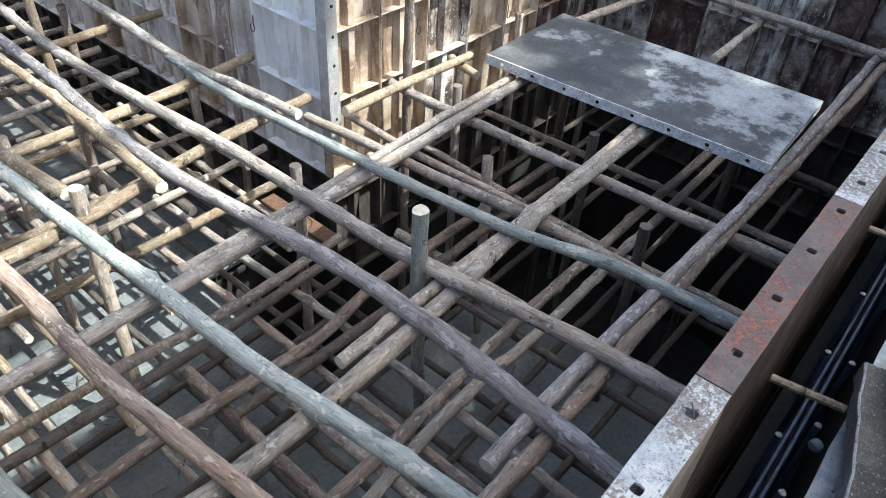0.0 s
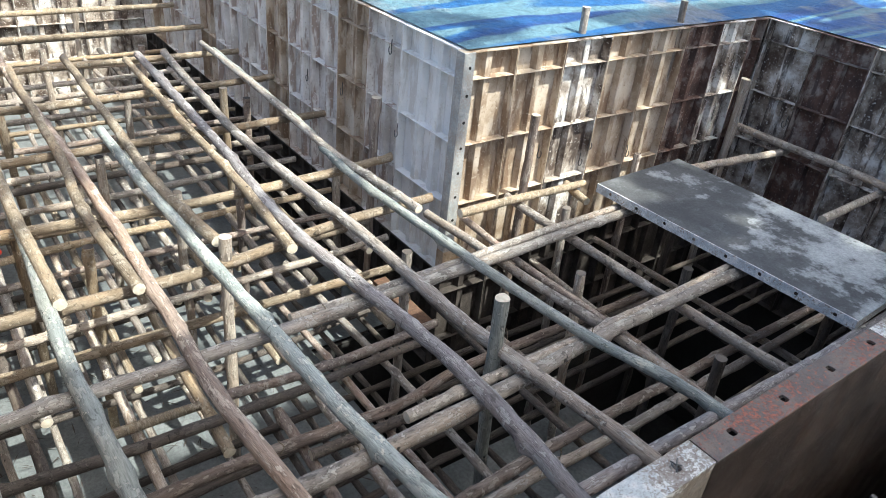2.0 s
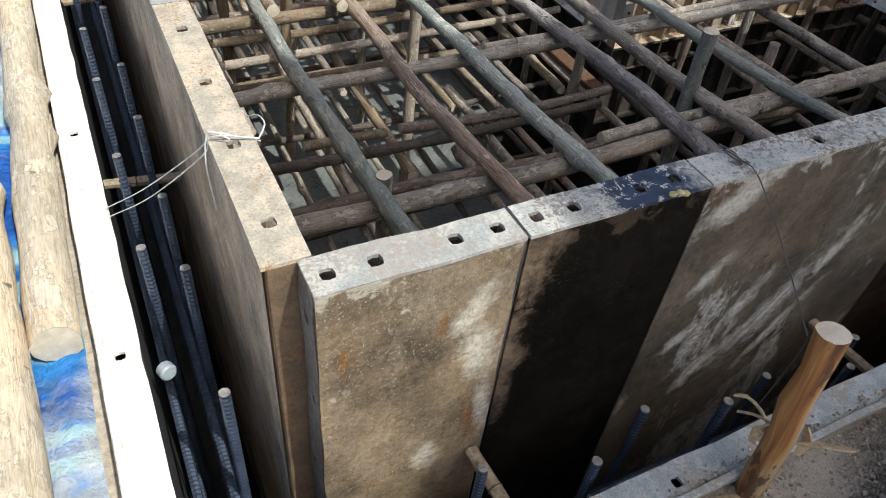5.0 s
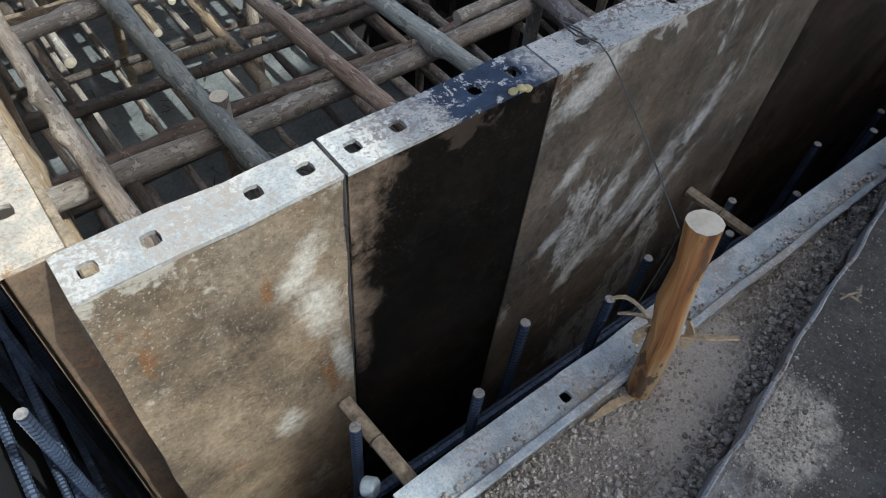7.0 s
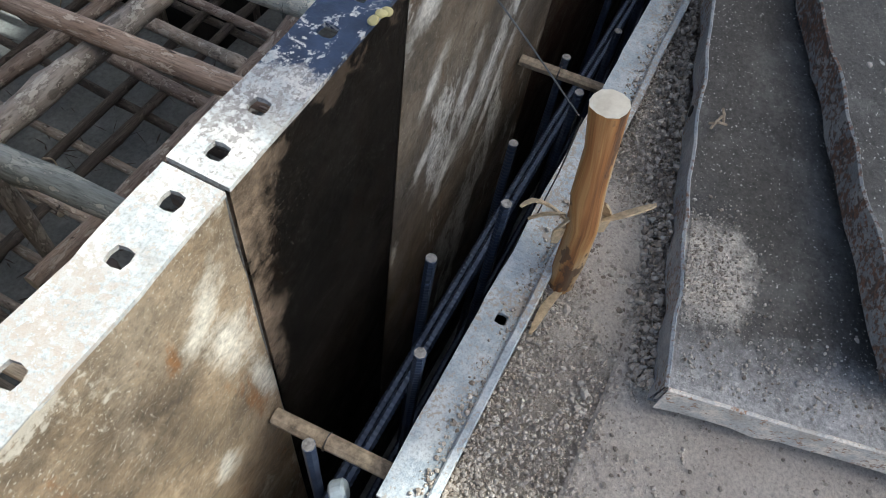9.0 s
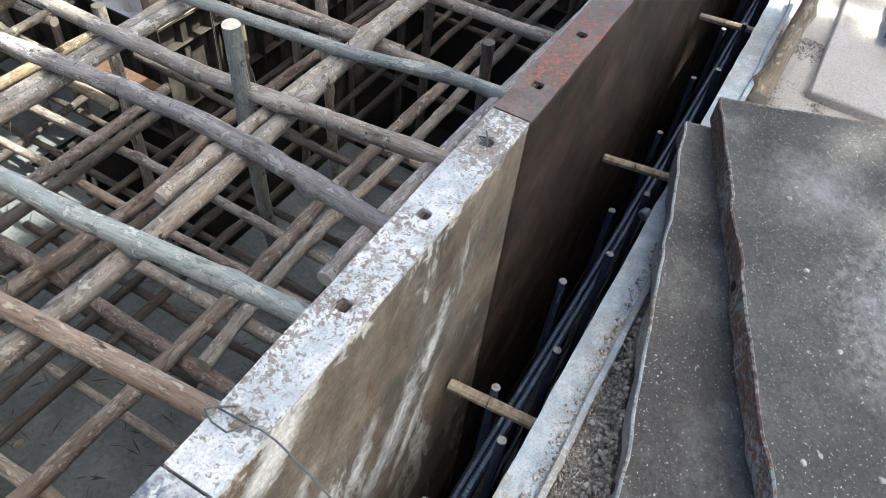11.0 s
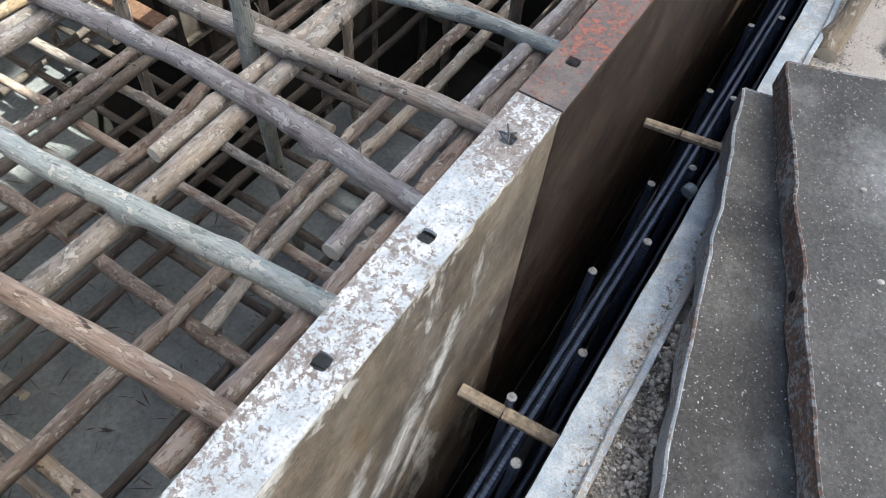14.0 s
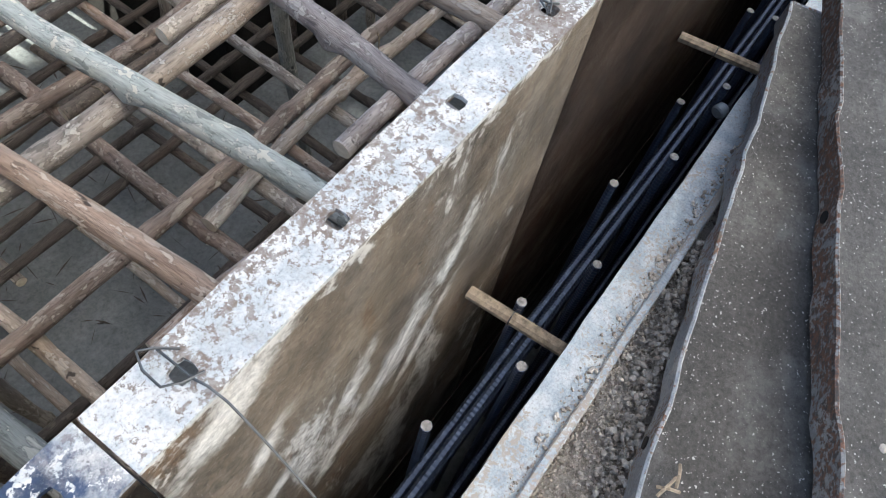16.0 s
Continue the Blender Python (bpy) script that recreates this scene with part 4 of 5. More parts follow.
# uprights
pole([(1.556, 0.938, -0.411), (1.588, 0.958, -0.9), (1.69, 1.01, FLOOR_Z)], 0.022, BARK_GREEN, "upright round wooden post with a pale sawn top", name="wooden_post", group="upright posts", category="post")
pole([(1.050, 1.886, -0.560), (1.035, 1.87, -1.1), (1.014, 1.848, FLOOR_Z)], 0.022, BARK_GREY, "upright round wooden post with a pale sawn top", name="wooden_post", group="upright posts", category="post")
pole([(0.485, 0.854, -0.60), (0.5, 0.87, FLOOR_Z)], 0.02, BARK_GREY, "upright round wooden post with a pale sawn top", name="wooden_post", group="upright posts", category="post")
pole([(0.115, 1.464, -0.63), (0.12, 1.45, FLOOR_Z)], 0.022, BARK_TAN, "upright round wooden post tied with wire beside the panels", name="wooden_post", group="upright posts", category="post")
pole([(2.52, 1.87, -0.30), (2.52, 1.88, SUMP_Z)], 0.02, BARK_RED, "upright round wooden post against the ribbed panels", name="wooden_post", group="upright posts", category="post")

# ---- panel lying across the poles ----
lying = form_panel(1.25, 0.64, (0.08, 0.235, 0.39, 0.545, 0.70, 0.855, 1.01, 1.165), PLATE, PLATE_RIM, RIB_RUST, "dark steel form panel lying flat across the poles", group="", seed=300, depth=0.042)
lying.matrix_basis = Matrix.Translation((2.807, 0.385, -0.592)) @ Matrix(((-0.036, 0, -0.9994, 0), (0.9994, 0, -0.036, 0), (0, -1, 0, 0), (0, 0, 0, 1)))

# ---- lower layers of poles ----
Z2X, Z2Y, Z3X, Z3Y = -1.06, -1.108, -1.45, -1.49
# Many lower poles take the dark bark, so depth shade is in their colour.
LOW = "dim grey-brown round wooden pole in the lower layer"
along_x([(0.4, 0.80), (1.2, 0.785), (2.1, 0.815), (4.3, 0.8)], 0.022, BARK_RED, "reddish round wooden pole in the lower layer", z=Z2X)
along_x([(1.05, 0.70), (1.5, 0.74), (2.2, 0.73), (4.3, 0.75)], 0.02, BARK_GREY, LOW, z=Z2X)
along_x([(0.1, 1.28), (0.8, 1.30), (1.4, 1.26), (1.83, 1.31), (2.9, 1.3)], 0.021, BARK_RED, "reddish round wooden pole in the lower layer", z=Z2X)
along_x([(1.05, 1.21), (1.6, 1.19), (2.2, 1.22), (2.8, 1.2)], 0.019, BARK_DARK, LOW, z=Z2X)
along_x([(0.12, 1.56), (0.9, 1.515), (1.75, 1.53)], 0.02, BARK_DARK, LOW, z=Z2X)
along_x([(0.88, 1.62), (1.3, 1.58), (1.85, 1.60)], 0.02, BARK_RED, LOW, z=Z2X + 0.005)
along_x([(0.5, 1.62), (0.82, 1.605)], 0.018, BARK_TAN, "short tan round wooden pole in the lower layer", z=Z2X + 0.01)
along_x([(0.12, 2.09), (0.8, 2.085), (1.95, 2.065)], 0.021, BARK_TAN, TANL, z=Z2X)
for yy in (2.48, 2.90, 3.36, 3.92, 4.55, 5.2):
    along_x([(0.12, yy), (0.9, yy + 0.03 * math.sin(yy * 7)), (2.05, yy + 0.02)], 0.019, BARK_TAN if yy < 3 else BARK_GREY, LOW, z=Z2X)
for xx, ya, yb, mat in ((0.30, 0.1, 2.4, BARK_DARK), (0.62, 0.15, 3.0, BARK_GREY), (0.84, 1.4, 4.4, BARK_TAN), (1.05, 0.12, 1.5, BARK_RED), (1.25, 0.1, 1.9, BARK_GREY), (1.37, 0.5, 2.6, BARK_RED), (1.53, 0.15, 2.4, BARK_GREY), (1.80, 0.9, 3.2, BARK_GREY), (1.96, 0.1, 1.9, BARK_DARK), (2.08, 0.1, 1.5, BARK_GREY), (2.62, 0.1, 1.85, BARK_GREY), (3.15, 0.1, 1.85, BARK_GREY), (3.72, 0.1, 1.85, BARK_DARK), (0.25, 2.2, 5.0, BARK_TAN), (0.55, 2.4, 5.4, BARK_TAN), (1.1, 2.3, 5.2, BARK_GREY)):
    along_y([(xx, ya), (xx + 0.025 * math.sin(xx * 9), (ya + yb) / 2), (xx + 0.03 * math.cos(xx * 7), yb)], 0.018 + 0.003 * math.sin(xx * 31), mat, LOW, z=Z2Y)
for yy in (0.42, 0.80, 1.23, 1.33, 1.55, 1.71, 2.25, 2.75, 3.2, 3.8, 4.4):
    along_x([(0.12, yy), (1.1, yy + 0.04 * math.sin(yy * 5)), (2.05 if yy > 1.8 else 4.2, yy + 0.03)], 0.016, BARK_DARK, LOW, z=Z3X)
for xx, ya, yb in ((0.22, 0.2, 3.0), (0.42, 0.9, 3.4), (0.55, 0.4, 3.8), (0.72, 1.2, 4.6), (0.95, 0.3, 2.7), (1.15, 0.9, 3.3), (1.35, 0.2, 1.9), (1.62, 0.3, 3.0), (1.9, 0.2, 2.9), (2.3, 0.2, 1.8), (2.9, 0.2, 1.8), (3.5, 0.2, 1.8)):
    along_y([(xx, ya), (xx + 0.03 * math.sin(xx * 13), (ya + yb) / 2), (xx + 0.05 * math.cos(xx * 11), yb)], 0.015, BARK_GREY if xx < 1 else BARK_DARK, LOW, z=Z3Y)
for k, yy in enumerate((2.28, 2.66, 3.12, 3.55, 3.72, 4.12, 4.35, 4.75, 4.98, 5.45, 5.8, 6.2)):
    along_x([(0.1, yy), (0.9, yy + 0.05 * math.sin(k * 2.3)), (2.05, yy + 0.04 * math.cos(k * 1.7))], 0.018 + 0.003 * math.sin(k * 5), (BARK_GREY, BARK_RED, BARK_TAN, BARK_DARK)[k % 4], LOW, z=Z2X + 0.04 * math.sin(k * 3.1))
for k, xx in enumerate((0.16, 0.36, 0.47, 0.68, 0.78, 0.98, 1.2, 1.42, 1.58, 1.72, 1.92)):
    along_y([(xx, 2.05 + 0.3 * math.sin(k * 4)), (xx + 0.03 * math.sin(k * 2.9), 3.6), (xx + 0.04 * math.cos(k * 3.3), 5.6 + 0.5 * math.sin(k))], 0.017 + 0.003 * math.cos(k * 7), (BARK_TAN, BARK_GREY, BARK_DARK)[k % 3], LOW, z=Z2Y - 0.03 * math.cos(k * 2.2))
for k, (px, py) in enumerate(((0.45, 2.55), (0.9, 3.1), (1.45, 2.75), (0.6, 3.9), (1.25, 3.9), (1.85, 3.6), (0.35, 4.7), (1.0, 4.9), (1.6, 4.8), (0.7, 5.7), (1.4, 5.8))):
    pole([(px, py, -0.72), (px + 0.03 * math.sin(k * 3), py + 0.03 * math.cos(k * 5), FLOOR_Z - 0.01)], 0.02, (BARK_TAN, BARK_GREY, BARK_RED)[k % 3], "upright round wooden post in the shaded pit", tips=(), name="wooden_post", group="upright posts", category="post")
along_y([(2.185, 1.9), (2.165, 1.5), (2.17, 1.15), (2.185, 0.83)], 0.016, BARK_RED, "reddish peeled round wooden pole slung under the cross poles", z=-0.765)
along_y([(2.83, 1.88), (2.80, 1.80), (2.78, 1.69)], 0.02, BARK_TAN, "short tan wooden pole end beside the lying panel", z=ZU)
bm = bmesh.new()
box(bm, (1.785, 1.60, -1.085), (1.855, 2.02, -1.062), 0.003)
tagged(part("plank", bm, RUST_WOOD, None), "dark brown rough plank lying on the lower poles", "plank")
UP = "upright round wooden post in the shaded pit"
for px, py, zt, mat in ((0.66, 2.30, -0.69, BARK_TAN), (1.75, 1.72, -0.7, BARK_GREY), (1.1, 2.6, -0.69, BARK_GREY), (1.9, 2.6, -0.69, BARK_GREY), (1.6, 3.3, -0.5, BARK_TAN), (0.3, 3.0, -0.69, BARK_TAN), (2.35, 0.6, -0.7, BARK_DARK), (2.3, 1.25, -0.7, BARK_GREY), (2.75, 1.05, -0.7, BARK_DARK), (2.66, 1.7, -0.7, BARK_GREY), (3.2, 0.6, -0.7, BARK_DARK), (3.3, 1.5, -0.65, BARK_DARK), (0.42, 0.5, -0.72, BARK_DARK)):
    pole([(px, py, zt - 0.03), (px + 0.03 * math.sin(px * 17), py + 0.03 * math.cos(py * 13), floor_at(px, py) - 0.01)], 0.02, mat, UP, tips=(), name="wooden_post", group="upright posts", category="post")
pole([(2.07, 2.52, -0.38), (2.06, 2.53, SUMP_Z)], 0.02, BARK_RED, "reddish upright post against the ribbed panels", name="wooden_post", group="upright posts", category="post")
pole([(3.36, 1.88, -0.69), (3.36, 1.88, -0.85), (3.36, 1.88, SUMP_Z)], 0.018, BARK_RED, "reddish upright post against the ribbed panels", name="wooden_post", group="upright posts", category="post")
pole([(4.18, 1.86, -0.32), (4.2, 1.85, SUMP_Z)], 0.022, BARK_GREY, "grey upright post in the corner of the panels", name="wooden_post", group="upright posts", category="post")
# uprights and boards beside the sunlit panels
for py, pz in ((0.22, -0.86), (0.62, -0.9), (1.0, -0.82), (1.9, -0.70), (2.3, -0.70), (2.75, -0.70)):
    pole([(0.088, py, pz), (0.094, py + 0.02, FLOOR_Z)], 0.018, BARK_TAN, "sunlit upright wooden post beside the panels", name="wooden_post", group="upright posts", category="post")
along_y([(0.085, 0.12), (0.09, 1.2), (0.085, 2.4)], 0.019, BARK_TAN, TANL, z=-0.745)
along_y([(0.082, 2.0), (0.09, 3.2), (0.085, 4.6)], 0.02, BARK_TAN, TANL, z=-0.75)
bm = bmesh.new()
box(bm, (0.062, 0.1, -0.33), (0.076, 2.2, -0.25), 0.003)
ob = part("plank", bm, BATTEN, None)
tagged(ob, "long pale timber board along the inside of the panels", "plank")

# ---- trench with reinforcement ----
def rebar(pts, r, tip=True, label="ribbed steel reinforcing bar standing in the trench", group="reinforcing bars"):
    line = spline(pts, 0.0045)
    n = len(line)
    verts, faces, _ = tube(line, r, 7)
    for i in range(n):
        k = 1.09 if i % 2 == 0 else 0.93
        for j in range(7):
            v = verts[i * 7 + j]
            verts[i * 7 + j] = line[i] + (v - line[i]) * k
    me = mesh_of("rebar", verts, faces + [tuple(range(6, -1, -1)), tuple((n - 1) * 7 + j for j in range(7))], REBAR)
    ob = tagged(new("rebar", me), label, "rebar", group)
    if tip:
        e = line[0]
        d = (line[0] - line[1]).normalized()
        s = d.orthogonal().normalized() * r * 1.02
        ring = [e + d * 0.0015 + Matrix.Rotation(math.tau * j / 7, 3, d) @ s for j in range(7)]
        cap = new("cut_tip", mesh_of("cut_tip", ring, [tuple(range(7))], BAR_TIP))
        cap.parent = ob
    return ob


RB = 0.0074
for bx, z in ((0.24, -0.345), (0.522, -0.37), (0.809, -0.436), (1.03, -0.434), (1.303, -0.442), (1.596, -0.50), (1.92, -0.50), (2.2, -0.5), (2.5, -0.5), (2.8, -0.5), (3.1, -0.5), (3.5, -0.5), (3.9, -0.5)):
    rebar([(bx, -0.068, z), (bx + 0.003, -0.066, -0.9), (bx, -0.068, FLOOR_Z)], RB)
for bx, z in ((0.39, -0.345), (0.625, -0.335), (0.94, -0.41), (1.163, -0.45), (1.383, -0.407), (1.62, -0.44), (1.85, -0.44), (2.16, -0.43), (2.45, -0.44), (2.75, -0.44), (3.05, -0.44), (3.4, -0.44)):
    rebar([(bx, -0.121, z), (bx + 0.004, -0.12, -0.9), (bx, -0.121, FLOOR_Z)], RB)
for yy, za, zb in ((-0.101, -0.50, -0.63), (-0.083, -0.55, -0.66), (-0.137, -0.80, -0.98), (-0.084, -1.05, -1.05), (-0.137, -1.3, -1.3)):
    rebar([(0.0, yy, za), (0.9, yy + 0.003, (za + zb) / 2), (1.8, yy, zb), (4.0, yy, zb - 0.05)], RB, False, "long ribbed reinforcing bar running along the trench")
for by in (0.1, 0.33, 0.50, 0.73, 0.92, 1.17, 1.45, 1.75, 2.05, 2.4):
    rebar([(-0.05, by, -0.235), (-0.052, by, -0.9), (-0.05, by, FLOOR_Z)], RB)
for by in (0.41, 0.65, 0.905, 1.115, 1.52, 1.9, 2.3):
    rebar([(-0.1, by, -0.25), (-0.102, by, -0.9), (-0.1, by, FLOOR_Z)], RB)
for xx in (-0.066, -0.116):
    for z in (-0.5, -0.75):
        rebar([(xx, -0.1, z), (xx + 0.003, 1.5, z), (xx, 5.0, z)], RB, False, "long ribbed reinforcing bar running along the trench")


def batten(a, b, w=0.020, h=0.016, seed=0):
    """A rough split batten between two points."""
    a, b = Vector(a), Vector(b)
    d = (b - a).normalized()
    s, u = d.cross(Vector((0, 0, 1))).normalized(), Vector((0, 0, 1))
    verts, faces, n = [], [], 8
    for i in range(n + 1):
        c = a.lerp(b, i / n)
        for k, (p, q) in enumerate(((-0.6, -1), (0.6, -1), (1, -0.4), (1, 0.5), (0.5, 1), (-0.5, 1), (-1, 0.5), (-1, -0.4))):
            verts.append(c + s * (p * w / 2 * (1 + 0.15 * noise.noise((i, k, seed)))) + u * (q * h / 2 * (1 + 0.25 * noise.noise((i, k, seed + 4)))))
    for i in range(n):
        for k in range(8):
            faces.append((i * 8 + k, i * 8 + (k + 1) % 8, i * 8 + 8 + (k + 1) % 8, i * 8 + 8 + k))
    faces += [tuple(range(7, -1, -1)), tuple(n * 8 + k for k in range(8))]
    ob = tagged(new("spacer_batten", mesh_of("spacer_batten", verts, faces, BATTEN)), "short split wooden batten wedged across the trench", "batten", "trench spacers")
    mid = a.lerp(b, 0.45)
    ring = [mid + s * (math.cos(t) * w * 0.6) + u * (math.sin(t) * h * 0.8) for t in [math.tau * k / 10 for k in range(11)]]
    v, f, _ = tube(ring, 0.0012, 4)
    tie = new("wire_tie", mesh_of("wire_tie", v, f, WIRE))
    tie.parent = ob
    return ob


batten((1.009, 0.004, -0.46), (1.017, -0.155, -0.455), seed=1)
batten((1.70, 0.004, -0.46), (1.72, -0.155, -0.455), seed=2)
batten((0.268, 0.004, -0.43), (0.276, -0.155, -0.425), seed=3)
batten((2.45, 0.004, -0.46), (2.46, -0.155, -0.455), seed=4)
batten((-0.145, 1.615, -0.42), (0.005, 1.635, -0.42), seed=5)
batten((-0.145, 0.805, -0.42), (0.005, 0.78, -0.42), seed=6)


def cap_at(p, turn):
    """A round plastic bar spacer."""
    bm = bmesh.new()
    bmesh.ops.create_cone(bm, cap_ends=True, segments=16, radius1=0.014, radius2=0.014, depth=0.02)
    bmesh.ops.bevel(bm, geom=bm.edges[:], offset=0.003, segments=1, affect="EDGES")
    ob = part("bar_spacer", bm, CAP, None)
    ob.matrix_basis = Matrix.Translation(p) @ pose(0, 0, 0, *turn)
    return tagged(ob, "pale plastic spacer wheel clipped on a bar", "bar spacer", "bar spacers")


cap_at((1.60, -0.136, -0.475), (80, 0, 70))
cap_at((0.235, -0.105, -0.455), (70, 20, 30))
cap_at((-0.112, 0.30, -0.41), (80, 0, 20))

# ---- outer lip of the trench: flange of the outer form ----
def lip(name, x0, x1, m, mat, label, holes):
    ob = tagged(new(name), label, "formwork panel", "outer trench forms")
    bm = bmesh.new()
    holed_strip(bm, x0, x1, -0.03, 0.03, 0.0, 0.006, holes, 0.008, 0.003, 11)
    part("top_flange", bm, mat, ob)
    bm = bmesh.new()
    n = int((x1 - x0) / 0.05)
    box(bm, (x0, -0.031, 0.0005), (x1, -0.019, 0.007), 0.002)
    bmesh.ops.subdivide_edges(bm, edges=[e for e in bm.edges if abs(e.verts[0].co.x - e.verts[1].co.x) > 0.5 * (x1 - x0)], cuts=n)
    for v in bm.verts:
        v.co.y += 0.004 * noise.noise((v.co.x * 6, 2, 1))
        v.co.z += 0.003 * noise.noise((v.co.x * 8, 5, 1))
    part("rim", bm, mat, ob)
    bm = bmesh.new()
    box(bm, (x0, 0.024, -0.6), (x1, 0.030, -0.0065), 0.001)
    part("skin", bm, LIP_SIDE_SHADE, ob, "side coloured dark for shade")
    ob.matrix_basis = m
    return ob


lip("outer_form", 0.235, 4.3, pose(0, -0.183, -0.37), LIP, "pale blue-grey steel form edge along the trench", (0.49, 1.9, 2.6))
lip("outer_form", 0.0, 5.6, Matrix.Translation((-0.168, -0.28, -0.37)) @ Matrix(((0, 1, 0, 0), (1, 0, 0, 0), (0, 0, 1, 0), (0, 0, 0, 1))), LIP_SUNNY, "pale steel form edge along the trench in its sunlit colour", (0.6, 1.2))

# ---- form panels lying on the ground ----
def flat_panel(w, length, label, mat, rim, seed, bend):
    """A form panel lying face up: dished skin over a rim with dark discs for holes."""
    ob = tagged(new("formwork_panel"), label, "formwork panel", "form panels lying on the ground")
    nx, ny = int(length / 0.03), int(w / 0.03)
    hgt = lambda x, y: bend * math.sin(x * 4 + seed) + 0.006 * noise.noise((x * 3, y * 4, seed)) + 0.002 * noise.noise((x * 12, y * 12, seed))
    edge = lambda x, y: 0.007 * noise.noise((x * 11, seed, y * 3)) + 0.004 * noise.noise((x * 45, seed, y))
    verts = []
    for k in range(ny + 1):
        for i in range(nx + 1):
            x, y = length * i / nx, w * k / ny
            verts.append((x, y + (edge(x, 0) if k in (0, ny) else 0), hgt(x, y)))
    faces = [(k * (nx + 1) + i, k * (nx + 1) + i + 1, (k + 1) * (nx + 1) + i + 1, (k + 1) * (nx + 1) + i) for k in range(ny) for i in range(nx)]
    me = mesh_of("skin", verts, faces, mat)
    me.shade_smooth()
    sk = new("skin", me)
    sk.parent = ob
    for name, side, count in (("side_flange", 0, nx), ("side_flange", 1, nx), ("end_flange", 2, ny), ("end_flange", 3, ny)):
        vs, fs = [], []
        for i in range(count + 1):
            x, y = {0: (length * i / nx, 0), 1: (length * i / nx, w), 2: (0, w * i / ny), 3: (length, w * i / ny)}[side]
            yo = y + (edge(x, 0) if y in (0, w) else 0)
            nxv, nyv = {0: (0, -1), 1: (0, 1), 2: (-1, 0), 3: (1, 0)}[side]
            z = hgt(x, y)
            for d, dz in ((0.001, 0.002), (0.004, 0.0), (0.004 + edge(x + y, 5), -0.050), (-0.004, -0.050), (-0.004, -0.003)):
                vs.append((x + nxv * d, yo + nyv * d, z + dz))
        for i in range(count):
            for j in range(5):
                fs.append((i * 5 + j, i * 5 + (j + 1) % 5, i * 5 + 5 + (j + 1) % 5, i * 5 + 5 + j))
        fl = new(name, mesh_of(name, vs, fs, RIM_CREAM if side == 2 and rim is FLANGE_WHITE_DIRTY else rim))
        fl.parent = ob
        step = 0.15 if side == 2 else 0.45
        for q in range(1, int((length if side < 2 else w) / step)):
            x, y = {0: (q * step, 0), 1: (q * step, w), 2: (0, q * step), 3: (length, q * step)}[side]
            nxv, nyv = {0: (0, -1), 1: (0, 1), 2: (-1, 0), 3: (1, 0)}[side]
            bm = bmesh.new()
            bmesh.ops.create_cone(bm, cap_ends=True, segments=8, radius1=0.0085, radius2=0.0085, depth=0.002)
            h = part("bolt_hole", bm, HOLE, fl)
            h.matrix_basis = Matrix.Translation((x + nxv * 0.0055, y + nyv * 0.0055 + (edge(x, 0) if y in (0, w) else 0), hgt(x, y) - 0.025)) @ (pose(0, 0, 0, 90, 0, 0) if side < 2 else pose(0, 0, 0, 0, 90, 0))
    return ob


p1 = flat_panel(0.42, 1.22, "dusty dark steel form panel with spilled sand lying on the ground", SHEET_SANDY, FLANGE_WHITE_DIRTY, 3, 0.004)
p1.matrix_basis = Matrix.Translation((0.48, -0.385, -0.318)) @ pose(0, 0, 0, 0, -1.8, 11.8) @ Matrix.Translation((0, -0.42, 0))
p2 = flat_panel(0.6, 1.2, "dusty dark steel form panel lying over another panel", SHEET_DARK, SHEET_RIM, 8, 0.006)
p2.matrix_basis = Matrix.Translation((1.712, -0.174, -0.232)) @ pose(0, 0, 0, 0, 0, 200.3) @ Matrix.Translation((0, 0, 0))

# slabs of old concrete in the sand
def slab(x0, x1, y0, y1, top, seed, label):
    bm = bmesh.new()
    box(bm, (x0, y0, top - 0.06), (x1, y1, top), 0.004)
    bmesh.ops.subdivide_edges(bm, edges=bm.edges[:], cuts=6, use_grid_fill=True)
    for v in bm.verts:
        v.co += 0.006 * Vector((noise.noise(v.co * 6), noise.noise(v.co * 6 + Vector((9, 0, 0))), 0.5 * noise.noise(v.co * 4)))
    return tagged(part("concrete_slab", bm, SLAB, None), label, "slab", "old slabs")


slab(-0.15, 0.95, -1.6, -0.33, -0.389, 1, "worn dusty concrete slab level with the sand")
slab(2.12, 3.6, -1.2, -0.335, -0.375, 2, "pale dusty concrete slab beside the trench")


def rubble(name, count, area, size, mat, label, seed):
    """Loose stones on the ground, one mesh."""
    rnd = random.Random(seed)
    bm = bmesh.new()
    bmesh.ops.create_icosphere(bm, subdivisions=1, radius=1)
    base = [v.co.copy() for v in bm.verts]
    tri = [tuple(v.index for v in f.verts) for f in bm.faces]
    bm.free()
    verts, faces = [], []
    for _ in range(count):
        p = area(rnd)
        if p is None:
            continue
        r = size[0] * (size[1] / size[0]) ** (rnd.random() ** 3.4)
        o = len(verts)
        q = Euler((rnd.random() * 6, rnd.random() * 6, rnd.random() * 6)).to_matrix()
        s = Vector((r, r * (0.7 + 0.4 * rnd.random()), r * 0.75))
        for b in base:
            w = q @ Vector([b[i] * s[i] * (0.62 + 0.7 * rnd.random()) for i in range(3)])
            verts.append((p[0] + w.x, p[1] + w.y, p[2] + w.z + 0.3 * r))
        faces += [tuple(o + i for i in t) for t in tri]
    return tagged(new(name, mesh_of(name, verts, faces, mat)), label, "gravel", "", "stuff")


